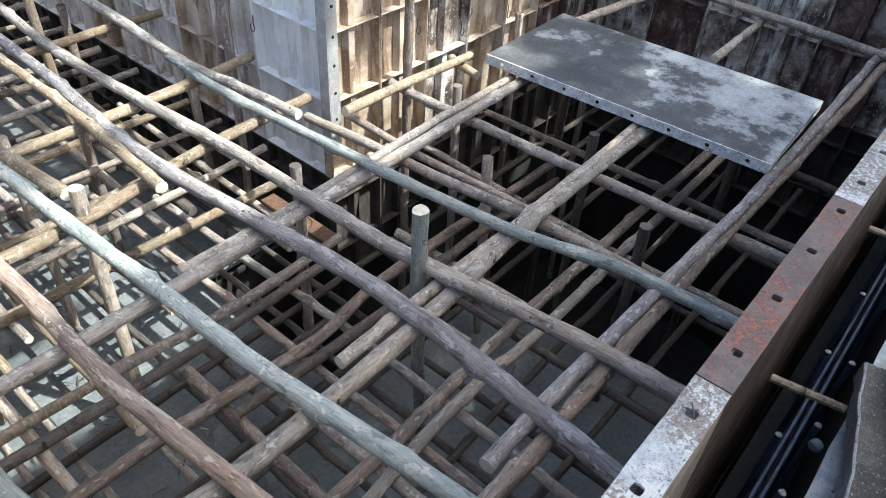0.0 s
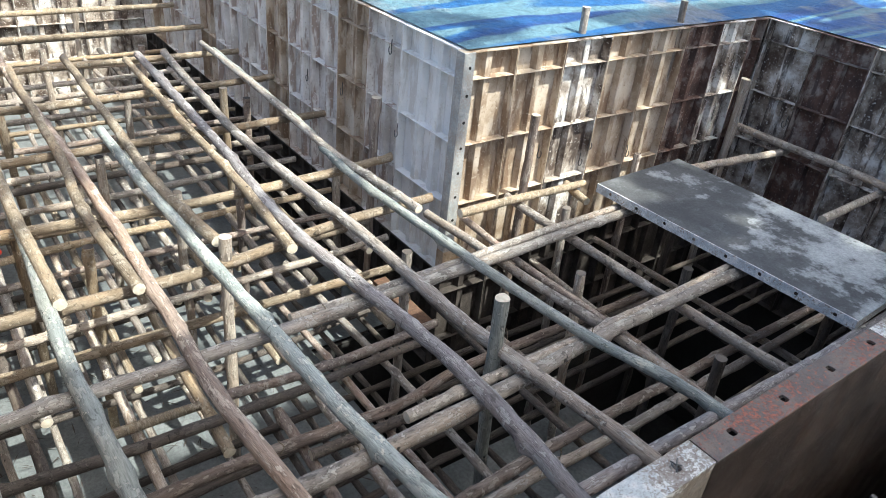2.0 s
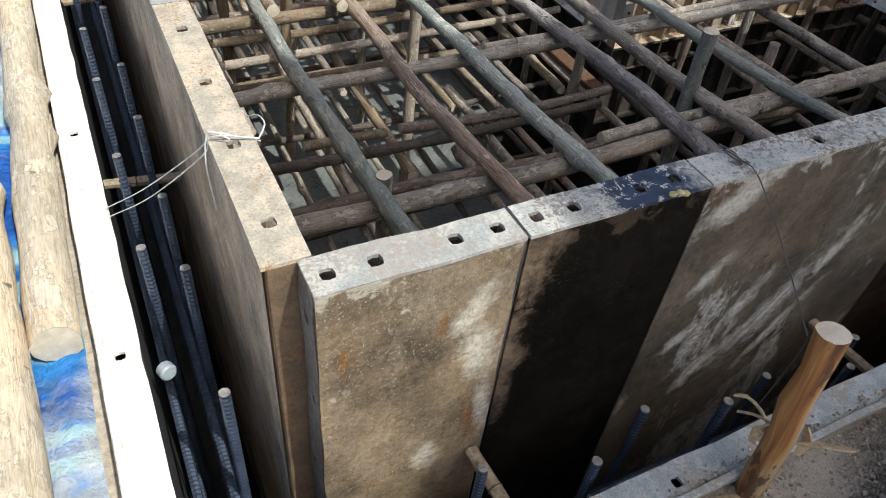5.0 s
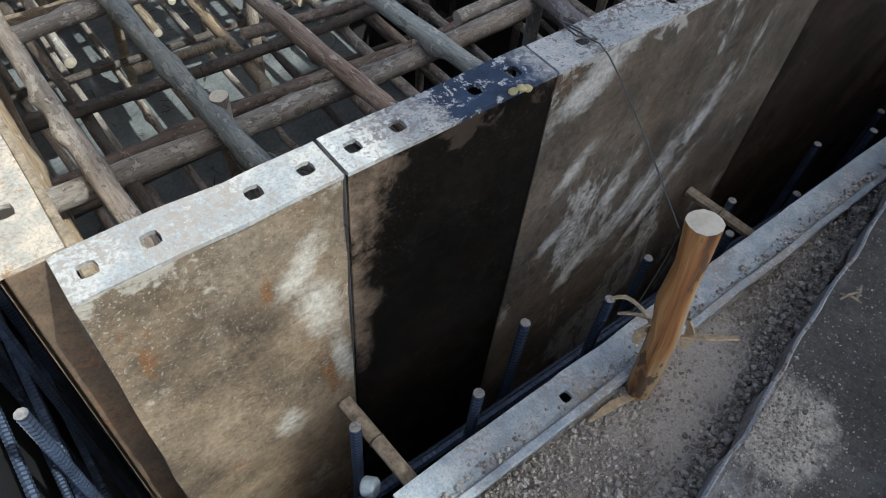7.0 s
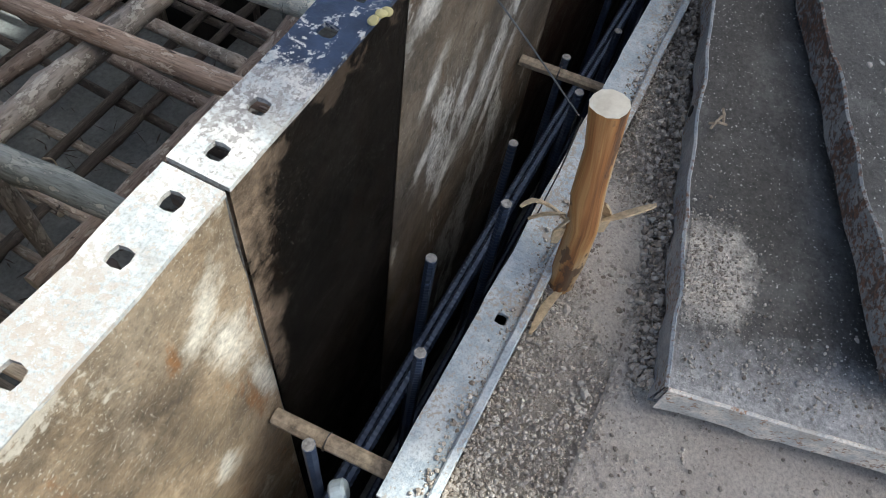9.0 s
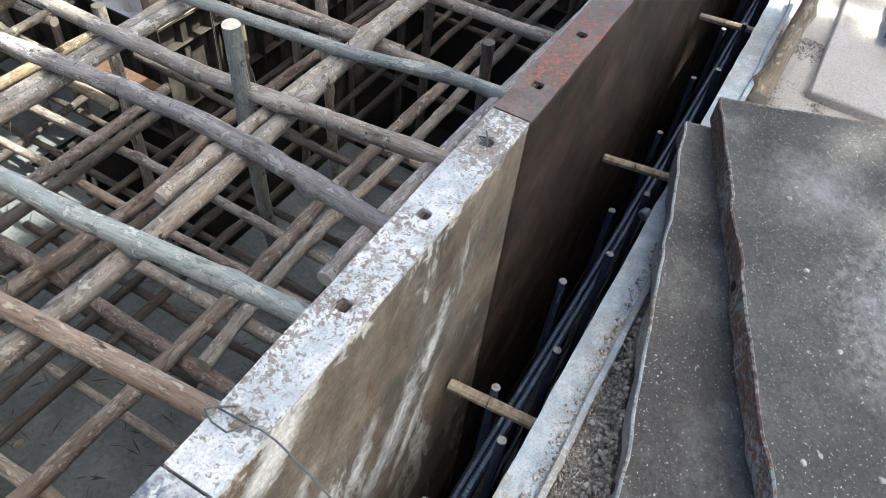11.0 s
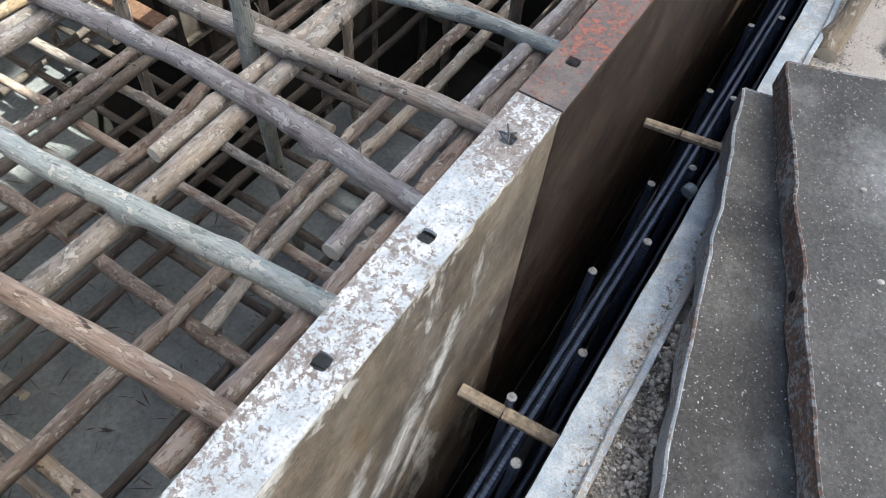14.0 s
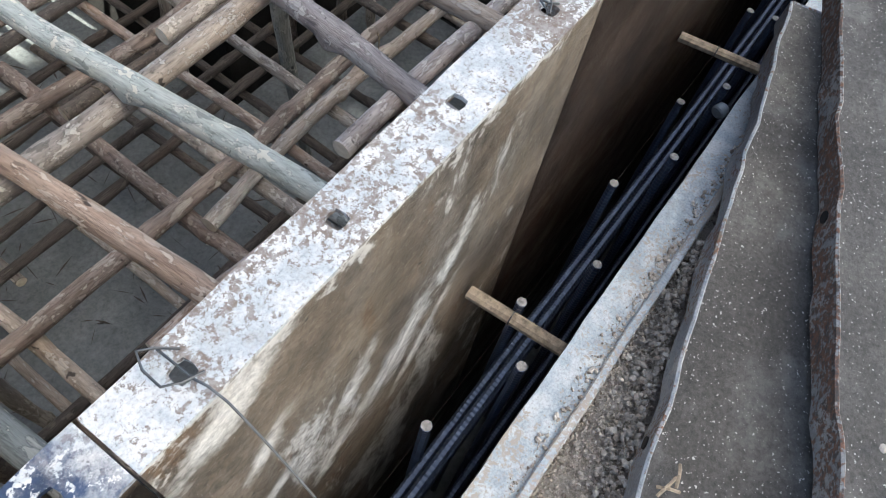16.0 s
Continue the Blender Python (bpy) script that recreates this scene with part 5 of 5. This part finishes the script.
rubble("gravel", 62000, lambda r: (0.2 + 2.2 * r.random() ** 1.5, -0.215 - 0.17 * r.random() ** 1.3, G + 0.002), (0.0006, 0.0042), GRAVEL, "loose sandy gravel beside the trench", 5)
rubble("clods", 420, lambda r: (0.25 + 1.6 * r.random(), -0.225 - 0.15 * r.random(), G + 0.002), (0.0025, 0.010), GRAVEL, "dry clods and pebbles lying in the gravel", 17)
rubble("gravel_in_lip", 2200, lambda r: (0.25 + 1.6 * r.random(), -0.196 + 0.011 * r.gauss(0, 1) * 0.6, -0.369), (0.0008, 0.0045), GRAVEL, "sand and pebbles lying in the form edge", 6)
def on_panel(r):
    """A spot in the sand spilled on the lower panel."""
    if r.random() < 0.55:
        x, y = 0.17 + 0.045 * r.gauss(0, 1), min(0.415, 0.39 + 0.03 * r.gauss(0, 1))
    else:
        x, y = 0.012 + 0.07 * abs(r.gauss(0, 1)), 0.41 * r.random() ** 1.3
    if not 0.005 < x < 1.2 or y < 0.006:
        return None
    return p1.matrix_basis @ Vector((x, y, 0.004 * math.sin(x * 4 + 3) + 0.006 * noise.noise((x * 3, y * 4, 3)) + 0.001))


rubble("gravel_on_slab", 9000, lambda r: (0.1 + 0.85 * r.random(), -0.335 - 0.5 * r.random() ** 1.8, -0.389), (0.0005, 0.0042), GRAVEL, "scattered grit on the dusty slab", 15)


def beside_panel(r):
    """A spot in the bank of sand against the long side of the lower panel."""
    x, d = 0.02 + 0.75 * r.random() ** 1.3, abs(r.gauss(0, 0.016))
    p = p1.matrix_basis @ Vector((x, 0.425 + d, 0))
    return (p.x, p.y, G + 0.004 + 0.038 * max(0.0, 1 - d / 0.03) * r.random())


rubble("gravel_bank", 8000, beside_panel, (0.0006, 0.0065), GRAVEL, "clods and sand banked against the lying panel", 16)
rubble("gravel_on_panel", 4600, on_panel, (0.0005, 0.0034), GRAVEL, "pale sand and grit spilled on the lying panel", 7)

# ---- stake with a split top ----
st = pole([(0.594, -0.229, -0.43), (0.588, -0.222, -0.25), (0.60, -0.196, -0.079)], 0.0172, STUMP, "peeled yellow-brown wooden stake driven into the gravel", tips=(1,), name="wooden_stake", group="stakes", category="stake", crook=0.004)


for v in [v for ob in (st, *st.children) for v in ob.data.vertices]:
    h = v.co.z + 0.43
    axis = Vector((0.594, -0.229, 0)).lerp(Vector((0.60, -0.197, 0)), h / 0.351)
    grow = 1 + 0.26 * math.exp(-((h - 0.345) / 0.04) ** 2) + 0.14 * math.exp(-((h - 0.19) / 0.02) ** 2) + 0.10 * math.exp(-((h - 0.1) / 0.05) ** 2) - 0.06 * math.exp(-((h - 0.26) / 0.03) ** 2)
    v.co.x = axis.x + (v.co.x - axis.x) * grow
    v.co.y = axis.y + (v.co.y - axis.y) * grow


def sliver(pts, w, label="curled bark sliver"):
    line = spline(pts, 0.01)
    verts, faces = [], []
    for i, c in enumerate(line):
        d = (line[min(i + 1, len(line) - 1)] - line[max(i - 1, 0)]).normalized()
        s = d.cross(Vector((0.3, 0.2, 0.9))).normalized()
        k = w * math.sin(math.pi * (0.12 + 0.86 * i / len(line)))
        up = d.cross(s) * 0.0012
        verts += [c - s * k + up, c + s * k + up, c + s * k - up, c - s * k - up]
        if i:
            o = 4 * (i - 1)
            faces += [(o + j, o + (j + 1) % 4, o + 4 + (j + 1) % 4, o + 4 + j) for j in range(4)]
    ob = new("bark_sliver", mesh_of("bark_sliver", verts, faces, SPLINT))
    ob.parent = st
    return tagged(ob, label)


sliver([(0.595, -0.20, -0.27), (0.597, -0.178, -0.262), (0.585, -0.158, -0.25), (0.57, -0.148, -0.252)], 0.004)
sliver([(0.596, -0.198, -0.262), (0.588, -0.176, -0.268), (0.578, -0.16, -0.278)], 0.003)
sliver([(0.60, -0.235, -0.255), (0.615, -0.262, -0.235), (0.63, -0.285, -0.22)], 0.006)
sliver([(0.585, -0.21, -0.235), (0.575, -0.2, -0.255), (0.572, -0.2, -0.29)], 0.008)
sliver([(0.605, -0.232, -0.225), (0.612, -0.24, -0.25), (0.608, -0.243, -0.28)], 0.007)
sliver([(0.59, -0.235, -0.395), (0.55, -0.225, -0.392), (0.50, -0.222, -0.39)], 0.006)


def wire(name, pts, r, mat, label):
    v, f, _ = tube(spline(pts, 0.012), r, 5)
    return tagged(new(name, mesh_of(name, v, f, mat)), label, "wire", "tie wires")


wire("tie_wire", [(0.617, 0.055, 0.004), (0.617, 0.02, 0.008), (0.62, -0.004, 0.002), (0.615, -0.08, -0.05), (0.603, -0.17, -0.115)], 0.0010, WIRE, "twisted tie wire from the panel to the stake")
wire("tie_wire", [(0.603, -0.174, -0.115), (0.602, -0.172, -0.2), (0.605, -0.165, -0.3)], 0.001, WIRE, "thin wire hanging from the stake")
wire("tie_wire", [(0.627, 0.045, 0.002), (0.607, 0.06, 0.012), (0.60, 0.03, 0.014), (0.625, 0.02, 0.006)], 0.0010, WIRE, "knotted tie wire in a bolt hole")
wire("tie_wire", [(1.08, 0.03, 0.002), (1.065, 0.035, 0.01), (1.07, 0.045, 0.004), (1.06, 0.028, 0.006), (1.078, 0.04, 0.01)], 0.0012, WIRE, "dark knot of tie wire in a bolt hole")
wire("white_wire", [(-0.14, 0.663, -0.366), (-0.07, 0.51, -0.22), (0.0, 0.335, -0.04), (0.012, 0.30, 0.006), (0.04, 0.28, 0.006), (0.066, 0.278, -0.004)], 0.0011, WIRE_WHITE, "white tie wire looped over the panel edge")
wire("white_wire", [(-0.14, 0.637, -0.366), (-0.07, 0.49, -0.225), (0.0, 0.325, -0.045), (0.012, 0.292, 0.005), (0.064, 0.272, 0.004)], 0.0011, WIRE_WHITE, "white tie wire looped over the panel edge")
wire("white_wire", [(0.03, 0.278, 0.006), (0.008, 0.285, 0.018), (-0.001, 0.288, -0.03), (0.001, 0.282, -0.10)], 0.0011, WIRE_WHITE, "white wire end hanging over the panel")
wire("white_wire", [(0.064, 0.274, 0.004), (0.078, 0.30, 0.003), (0.08, 0.34, -0.01), (0.07, 0.365, -0.025)], 0.0011, WIRE_WHITE, "white wire end curling inside the panel")
for k, (a, b) in enumerate((((0.86, -0.317), (0.89, -0.325)), ((0.868, -0.312), (0.878, -0.335)), ((0.88, -0.33), (0.905, -0.322)))):
    v, f, _ = tube([Vector((a[0], a[1], -0.296)), Vector(((a[0] + b[0]) / 2, (a[1] + b[1]) / 2, -0.292)), Vector((b[0], b[1], -0.295))], 0.002, 5)
    tagged(new("twig", mesh_of("twig", v, f, BATTEN)), "broken wood splinter on the lying panel", "twig", "splinters")

# ---- tarpaulins ----
def tarp(name, f, nx, ny, label, mat=TARP):
    return sheet(name, nx, ny, f, mat, label, "tarpaulin")


def over_block(u, v):
    x, y = 2.15 + 7 * u, 1.955 + 5.2 * v
    fold = 0.05 * noise.noise((x * 1.7, y * 1.7, 4)) + 0.025 * noise.noise((x * 5, y * 5, 8)) + 0.03 * abs(noise.noise((x * 2.5, y * 2.5, 2)))
    return (x, y, 0.008 + (0.03 + fold) * min(1, 7 * min(u, v)) + 0.08 * min(1, min(u, v) * 3))


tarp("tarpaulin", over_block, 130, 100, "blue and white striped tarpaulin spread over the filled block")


def over_far(u, v):
    x, y = 4.38 + 4.5 * u, -0.3 + 2.3 * v
    fold = 0.05 * noise.noise((x * 1.7, y * 1.7, 14)) + 0.025 * noise.noise((x * 5, y * 5, 18))
    return (x, y, 0.008 + (0.03 + fold) * min(1, 6 * u))


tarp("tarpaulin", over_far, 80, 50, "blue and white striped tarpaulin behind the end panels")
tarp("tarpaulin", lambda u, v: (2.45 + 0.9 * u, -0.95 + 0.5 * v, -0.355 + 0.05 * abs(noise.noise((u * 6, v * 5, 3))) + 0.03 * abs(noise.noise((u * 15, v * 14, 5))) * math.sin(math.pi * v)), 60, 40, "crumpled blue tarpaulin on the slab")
tarp("tarpaulin", lambda u, v: (-0.215 - 1.35 * u, -0.6 + 4.5 * v, -0.392 + 0.04 * abs(noise.noise((u * 8, v * 20, 3))) + 0.03 * abs(noise.noise((u * 25, v * 60, 5)))), 50, 120, "blue and white tarpaulin over the ground in its sunlit colour", TARP_SUNNY)
for pts, r in (([(-0.246, 0.36, -0.352), (-0.243, 0.9, -0.35), (-0.24, 1.6, -0.352), (-0.238, 2.6, -0.352)], 0.035), ([(-0.285, -0.35, -0.345), (-0.31, 0.1, -0.345), (-0.335, 0.75, -0.347)], 0.036), ([(-0.30, 1.5, -0.36), (-0.31, 2.2, -0.362), (-0.30, 3.4, -0.36)], 0.03)):
    pole(pts, r, LOG, "pale barkless log lying along the trench", group="logs by the trench", category="log", name="log")
# pegs and stakes above the block and far lip
for px, py, zt in ((2.86, 1.998, 0.13), (3.6, 2.0, 0.12), (4.50, 1.15, 0.12)):
    pole([(px, py, zt), (px, py, -0.3)], 0.018, BARK_GREY, "wooden peg standing behind the panel top", name="wooden_peg", group="pegs", category="peg")
pole([(2.02, -0.235, -0.385), (2.25, -0.245, -0.33), (2.5, -0.25, -0.30)], 0.02, BARK_TAN, "short pale wooden pole beside the trench", name="wooden_pole", group="")
bm = bmesh.new()
bmesh.ops.create_uvsphere(bm, u_segments=14, v_segments=8, radius=0.03)
for v in bm.verts:
    v.co.x *= 1.6
    v.co.z = max(v.co.z, -0.02)
ob = part("red_float", bm, RED, None)
ob.matrix_basis = pose(0.363, 2.94, -1.021)
tagged(ob, "bright red plastic cap lying on the lower poles", "plastic cap")

# ---- small things ----
def hook(x, y, z, axis):
    """A bent wire hook hanging on a rib."""
    pts = [(0, 0, 0.02), (0.004, 0, -0.01), (0.0, 0, -0.04), (0.016, 0, -0.055), (0.026, 0, -0.035), (0.02, 0, -0.02)]
    v, f, _ = tube([Vector(q) for q in spline(pts, 0.006)], 0.0026, 5)
    ob = new("wire_hook", mesh_of("wire_hook", v, f, WIRE))
    ob.matrix_basis = pose(x, y, z, 0, 0, axis)
    return tagged(ob, "bent rusty wire hook hanging on a panel rib", "hook", "panel hooks")


for hx, hz in ((2.62, -0.50), (2.93, -0.60), (2.98, -0.52), (3.3, -0.62), (3.72, -0.55)):
    hook(hx, 1.915, hz, 0)
for hy, hz in ((0.5, -0.55), (0.95, -0.62), (1.3, -0.60), (1.62, -0.5)):
    hook(4.33, hy, hz, 90)
for hy, hz in ((2.45, -0.10), (2.36, -0.48), (2.9, -0.45), (3.3, -0.5)):
    hook(2.1, hy, hz, 90)


def chip(x, y, z, r, mat, label, seed):
    bm = bmesh.new()
    bmesh.ops.create_icosphere(bm, subdivisions=2, radius=r)
    for v in bm.verts:
        v.co *= 0.75 + 0.6 * abs(noise.noise(v.co * 90 + Vector((seed, 0, 0))))
        v.co.z *= 0.6
    ob = part("chip", bm, mat, None)
    ob.matrix_basis = pose(x, y, z, 0, 0, seed * 50)
    return tagged(ob, label, "debris", "loose debris")


for k, (cx, cy) in enumerate(((1.02, -0.47), (0.98, -0.50), (1.22, -0.48), (1.35, -0.41), (1.05, -0.56), (1.5, -0.35), (0.86, -0.55))):
    chip(cx, cy, -0.226, 0.005, SLAB, "pale mortar chip on the lying panel", k)
for k, (cx, cy, r) in enumerate(((0.50, -0.372, 0.013), (0.66, -0.30, 0.009), (0.84, -0.27, 0.008), (0.62, -0.28, 0.007), (1.15, -0.235, 0.010), (1.28, -0.245, 0.012))):
    chip(cx, cy, G + 0.006, r, SAND, "rounded stone in the gravel", k + 10)
for k in range(3):
    chip(0.49 + 0.008 * k, 0.006 - 0.002 * k, 0.004 + 0.002 * (k % 2), 0.006, CLOD, "dry yellowish clod stuck on the panel edge", k + 20)


def fibres():
    """Straw, bark strips and leaf bits on the pit floor and poles."""
    rnd = random.Random(4)
    verts, faces = [], []
    for _ in range(700):
        x, y = rnd.uniform(0.1, 1.62), rnd.uniform(0.1, 3.6)
        a, l, w = rnd.random() * 6.3, rnd.uniform(0.008, 0.05), rnd.uniform(0.0008, 0.004)
        z = FLOOR_Z + 0.014 + 0.004 * rnd.random()
        dx, dy = math.cos(a) * l, math.sin(a) * l
        o = len(verts)
        verts += [(x - dx, y - dy, z), (x + dy * w / l, y - dx * w / l, z + 0.002), (x + dx, y + dy, z + 0.001), (x - dy * w / l, y + dx * w / l, z + 0.002)]
        faces.append((o, o + 1, o + 2, o + 3))
    return tagged(new("leaf_litter", mesh_of("leaf_litter", verts, faces, BARK_DARK)), "scraps of leaves and straw on the pit floor", "litter", "", "stuff")


fibres()
STRAW = "frayed strip of bark hanging from a pole"
for k, (fx, fy, fz) in enumerate(((1.5, 1.35, -0.66), (1.66, 1.0, -0.64), (0.48, 0.62, -0.61), (0.8, 0.9, -0.61), (1.01, 1.25, -0.61), (1.84, 1.5, -0.61), (1.3, 1.96, -0.64), (0.98, 0.82, -0.64), (1.2, 1.42, -0.65), (1.42, 0.5, -0.61), (0.9, 1.87, -0.66), (1.93, 0.86, -0.64))):
    v, f, _ = tube(spline([(fx, fy, fz + 0.03), (fx + 0.02, fy + 0.01, fz - 0.01), (fx + 0.03 * math.sin(k * 3), fy + 0.03 * math.cos(k * 2), fz - 0.06)], 0.008), lambda u: 0.0022 * (1 - 0.6 * u), 5)
    tagged(new("bark_strip", mesh_of("bark_strip", v, f, BATTEN)), STRAW, "bark strip", "bark strips")

# ---- unseen tree, added to shade and dapple the pit ----
def tree():
    top = tagged(new("tree"), "unseen leafy tree shading the pit from beside it", "tree")
    rnd = random.Random(9)
    base = Vector((6.4, -5.6, G))
    mid = Vector((2.0, -0.1, 0)) + TO_SUN * 8.8
    v, f, _ = tube(spline([base, base.lerp(mid, 0.45) + Vector((0.3, -0.2, 0.5)), mid], 0.15), lambda u: 0.2 * (1 - 0.75 * u), 10, 0.15, 3)
    trunk = new("trunk", mesh_of("trunk", v, f, BARK_DARK))
    trunk.parent = top
    for k in range(7):
        a = base.lerp(mid, 0.55 + 0.06 * k)
        b = mid + Vector((1.9 * math.cos(k * 2.4), 1.3 * math.sin(k * 2.4), 0.25 * math.sin(k)))
        v, f, _ = tube(spline([a, a.lerp(b, 0.5) + Vector((0, 0, 0.25)), b], 0.15), lambda u: 0.05 * (1 - 0.8 * u), 7, 0.1, k)
        limb = new("limb", mesh_of("limb", v, f, BARK_DARK))
        limb.parent = top
    verts, faces = [], []
    for n in range(LEAVES + DENSE + BEHIND + SPARSE):
        q = Vector((rnd.uniform(0.3, 4.9), rnd.uniform(-2.3, 1.5), 0))
        if n >= LEAVES:
            # thick outer bough, added to cut the shadow edge on the front panels
            q = Vector((rnd.uniform(0.36, 1.2), rnd.uniform(-0.75, 0.95), 0))
        rag = 0.10 * noise.noise((q.y * 2.2, 3, 0))
        back = 0.12 * noise.noise((q.x * 2.5, 7, 0))
        if n >= LEAVES + DENSE + BEHIND:
            # thin boughs over the long bay, added to break up its sunlight
            q = Vector((rnd.uniform(0.4, 2.6), rnd.uniform(1.7, 4.6), 0))
            if noise.noise((q.x * 3.1, q.y * 3.1, 6)) + 0.6 * noise.noise((q.x * 8, q.y * 8, 4)) < 0.12:
                continue
        elif n >= LEAVES + DENSE:
            # bough over the far corner, added to shade it
            q = Vector((rnd.uniform(3.0, 5.4), rnd.uniform(1.05, 2.2), 0))
            if q.x < 3.2 + 0.35 * noise.noise((q.y * 3, 5, 2)) or noise.noise((q.x * 2.4, q.y * 2.4, 1)) + 0.6 * noise.noise((q.x * 6, q.y * 6, 4)) > 0.3:
                continue
        # crown edge is shaped to the wanted shadow line
        rim = (0.43 if q.y < -0.32 else 0.40 + 0.28 * q.y if q.y < 0.03 else 0.37) + (0.15 if -0.45 < q.y < 0.03 else 0.5) * rag
        if q.x < rim or n < LEAVES and (q.y > 1.13 + back or noise.noise((q.x * 2.4, q.y * 2.4, 1)) + 0.6 * noise.noise((q.x * 6, q.y * 6, 4)) > GAPS + 0.5 * max(0.0, min(1.0, (2.7 - q.x) * 2)) * (q.y > -0.5) + (0.16 if q.y < -0.5 else 0.0)):
            continue
        c = q + TO_SUN * rnd.uniform(8.4, 9.4)
        m = Euler((rnd.gauss(0.5, 0.5), rnd.gauss(0.25, 0.5), rnd.random() * 6.3)).to_matrix()
        o, w, h = len(verts), rnd.uniform(0.018, 0.03), rnd.uniform(0.05, 0.085)
        verts += [c + m @ Vector(p) for p in ((-h, 0, 0), (0, w, 0.006), (h, 0, 0), (0, -w, 0.006))]
        faces.append((o, o + 1, o + 2, o + 3))
    crown = new("crown", mesh_of("crown", verts, faces, LEAF))
    crown.parent = top


LEAVES, DENSE, BEHIND, SPARSE, GAPS = 34000, 17000, 9000, 9000, 0.30
tree()
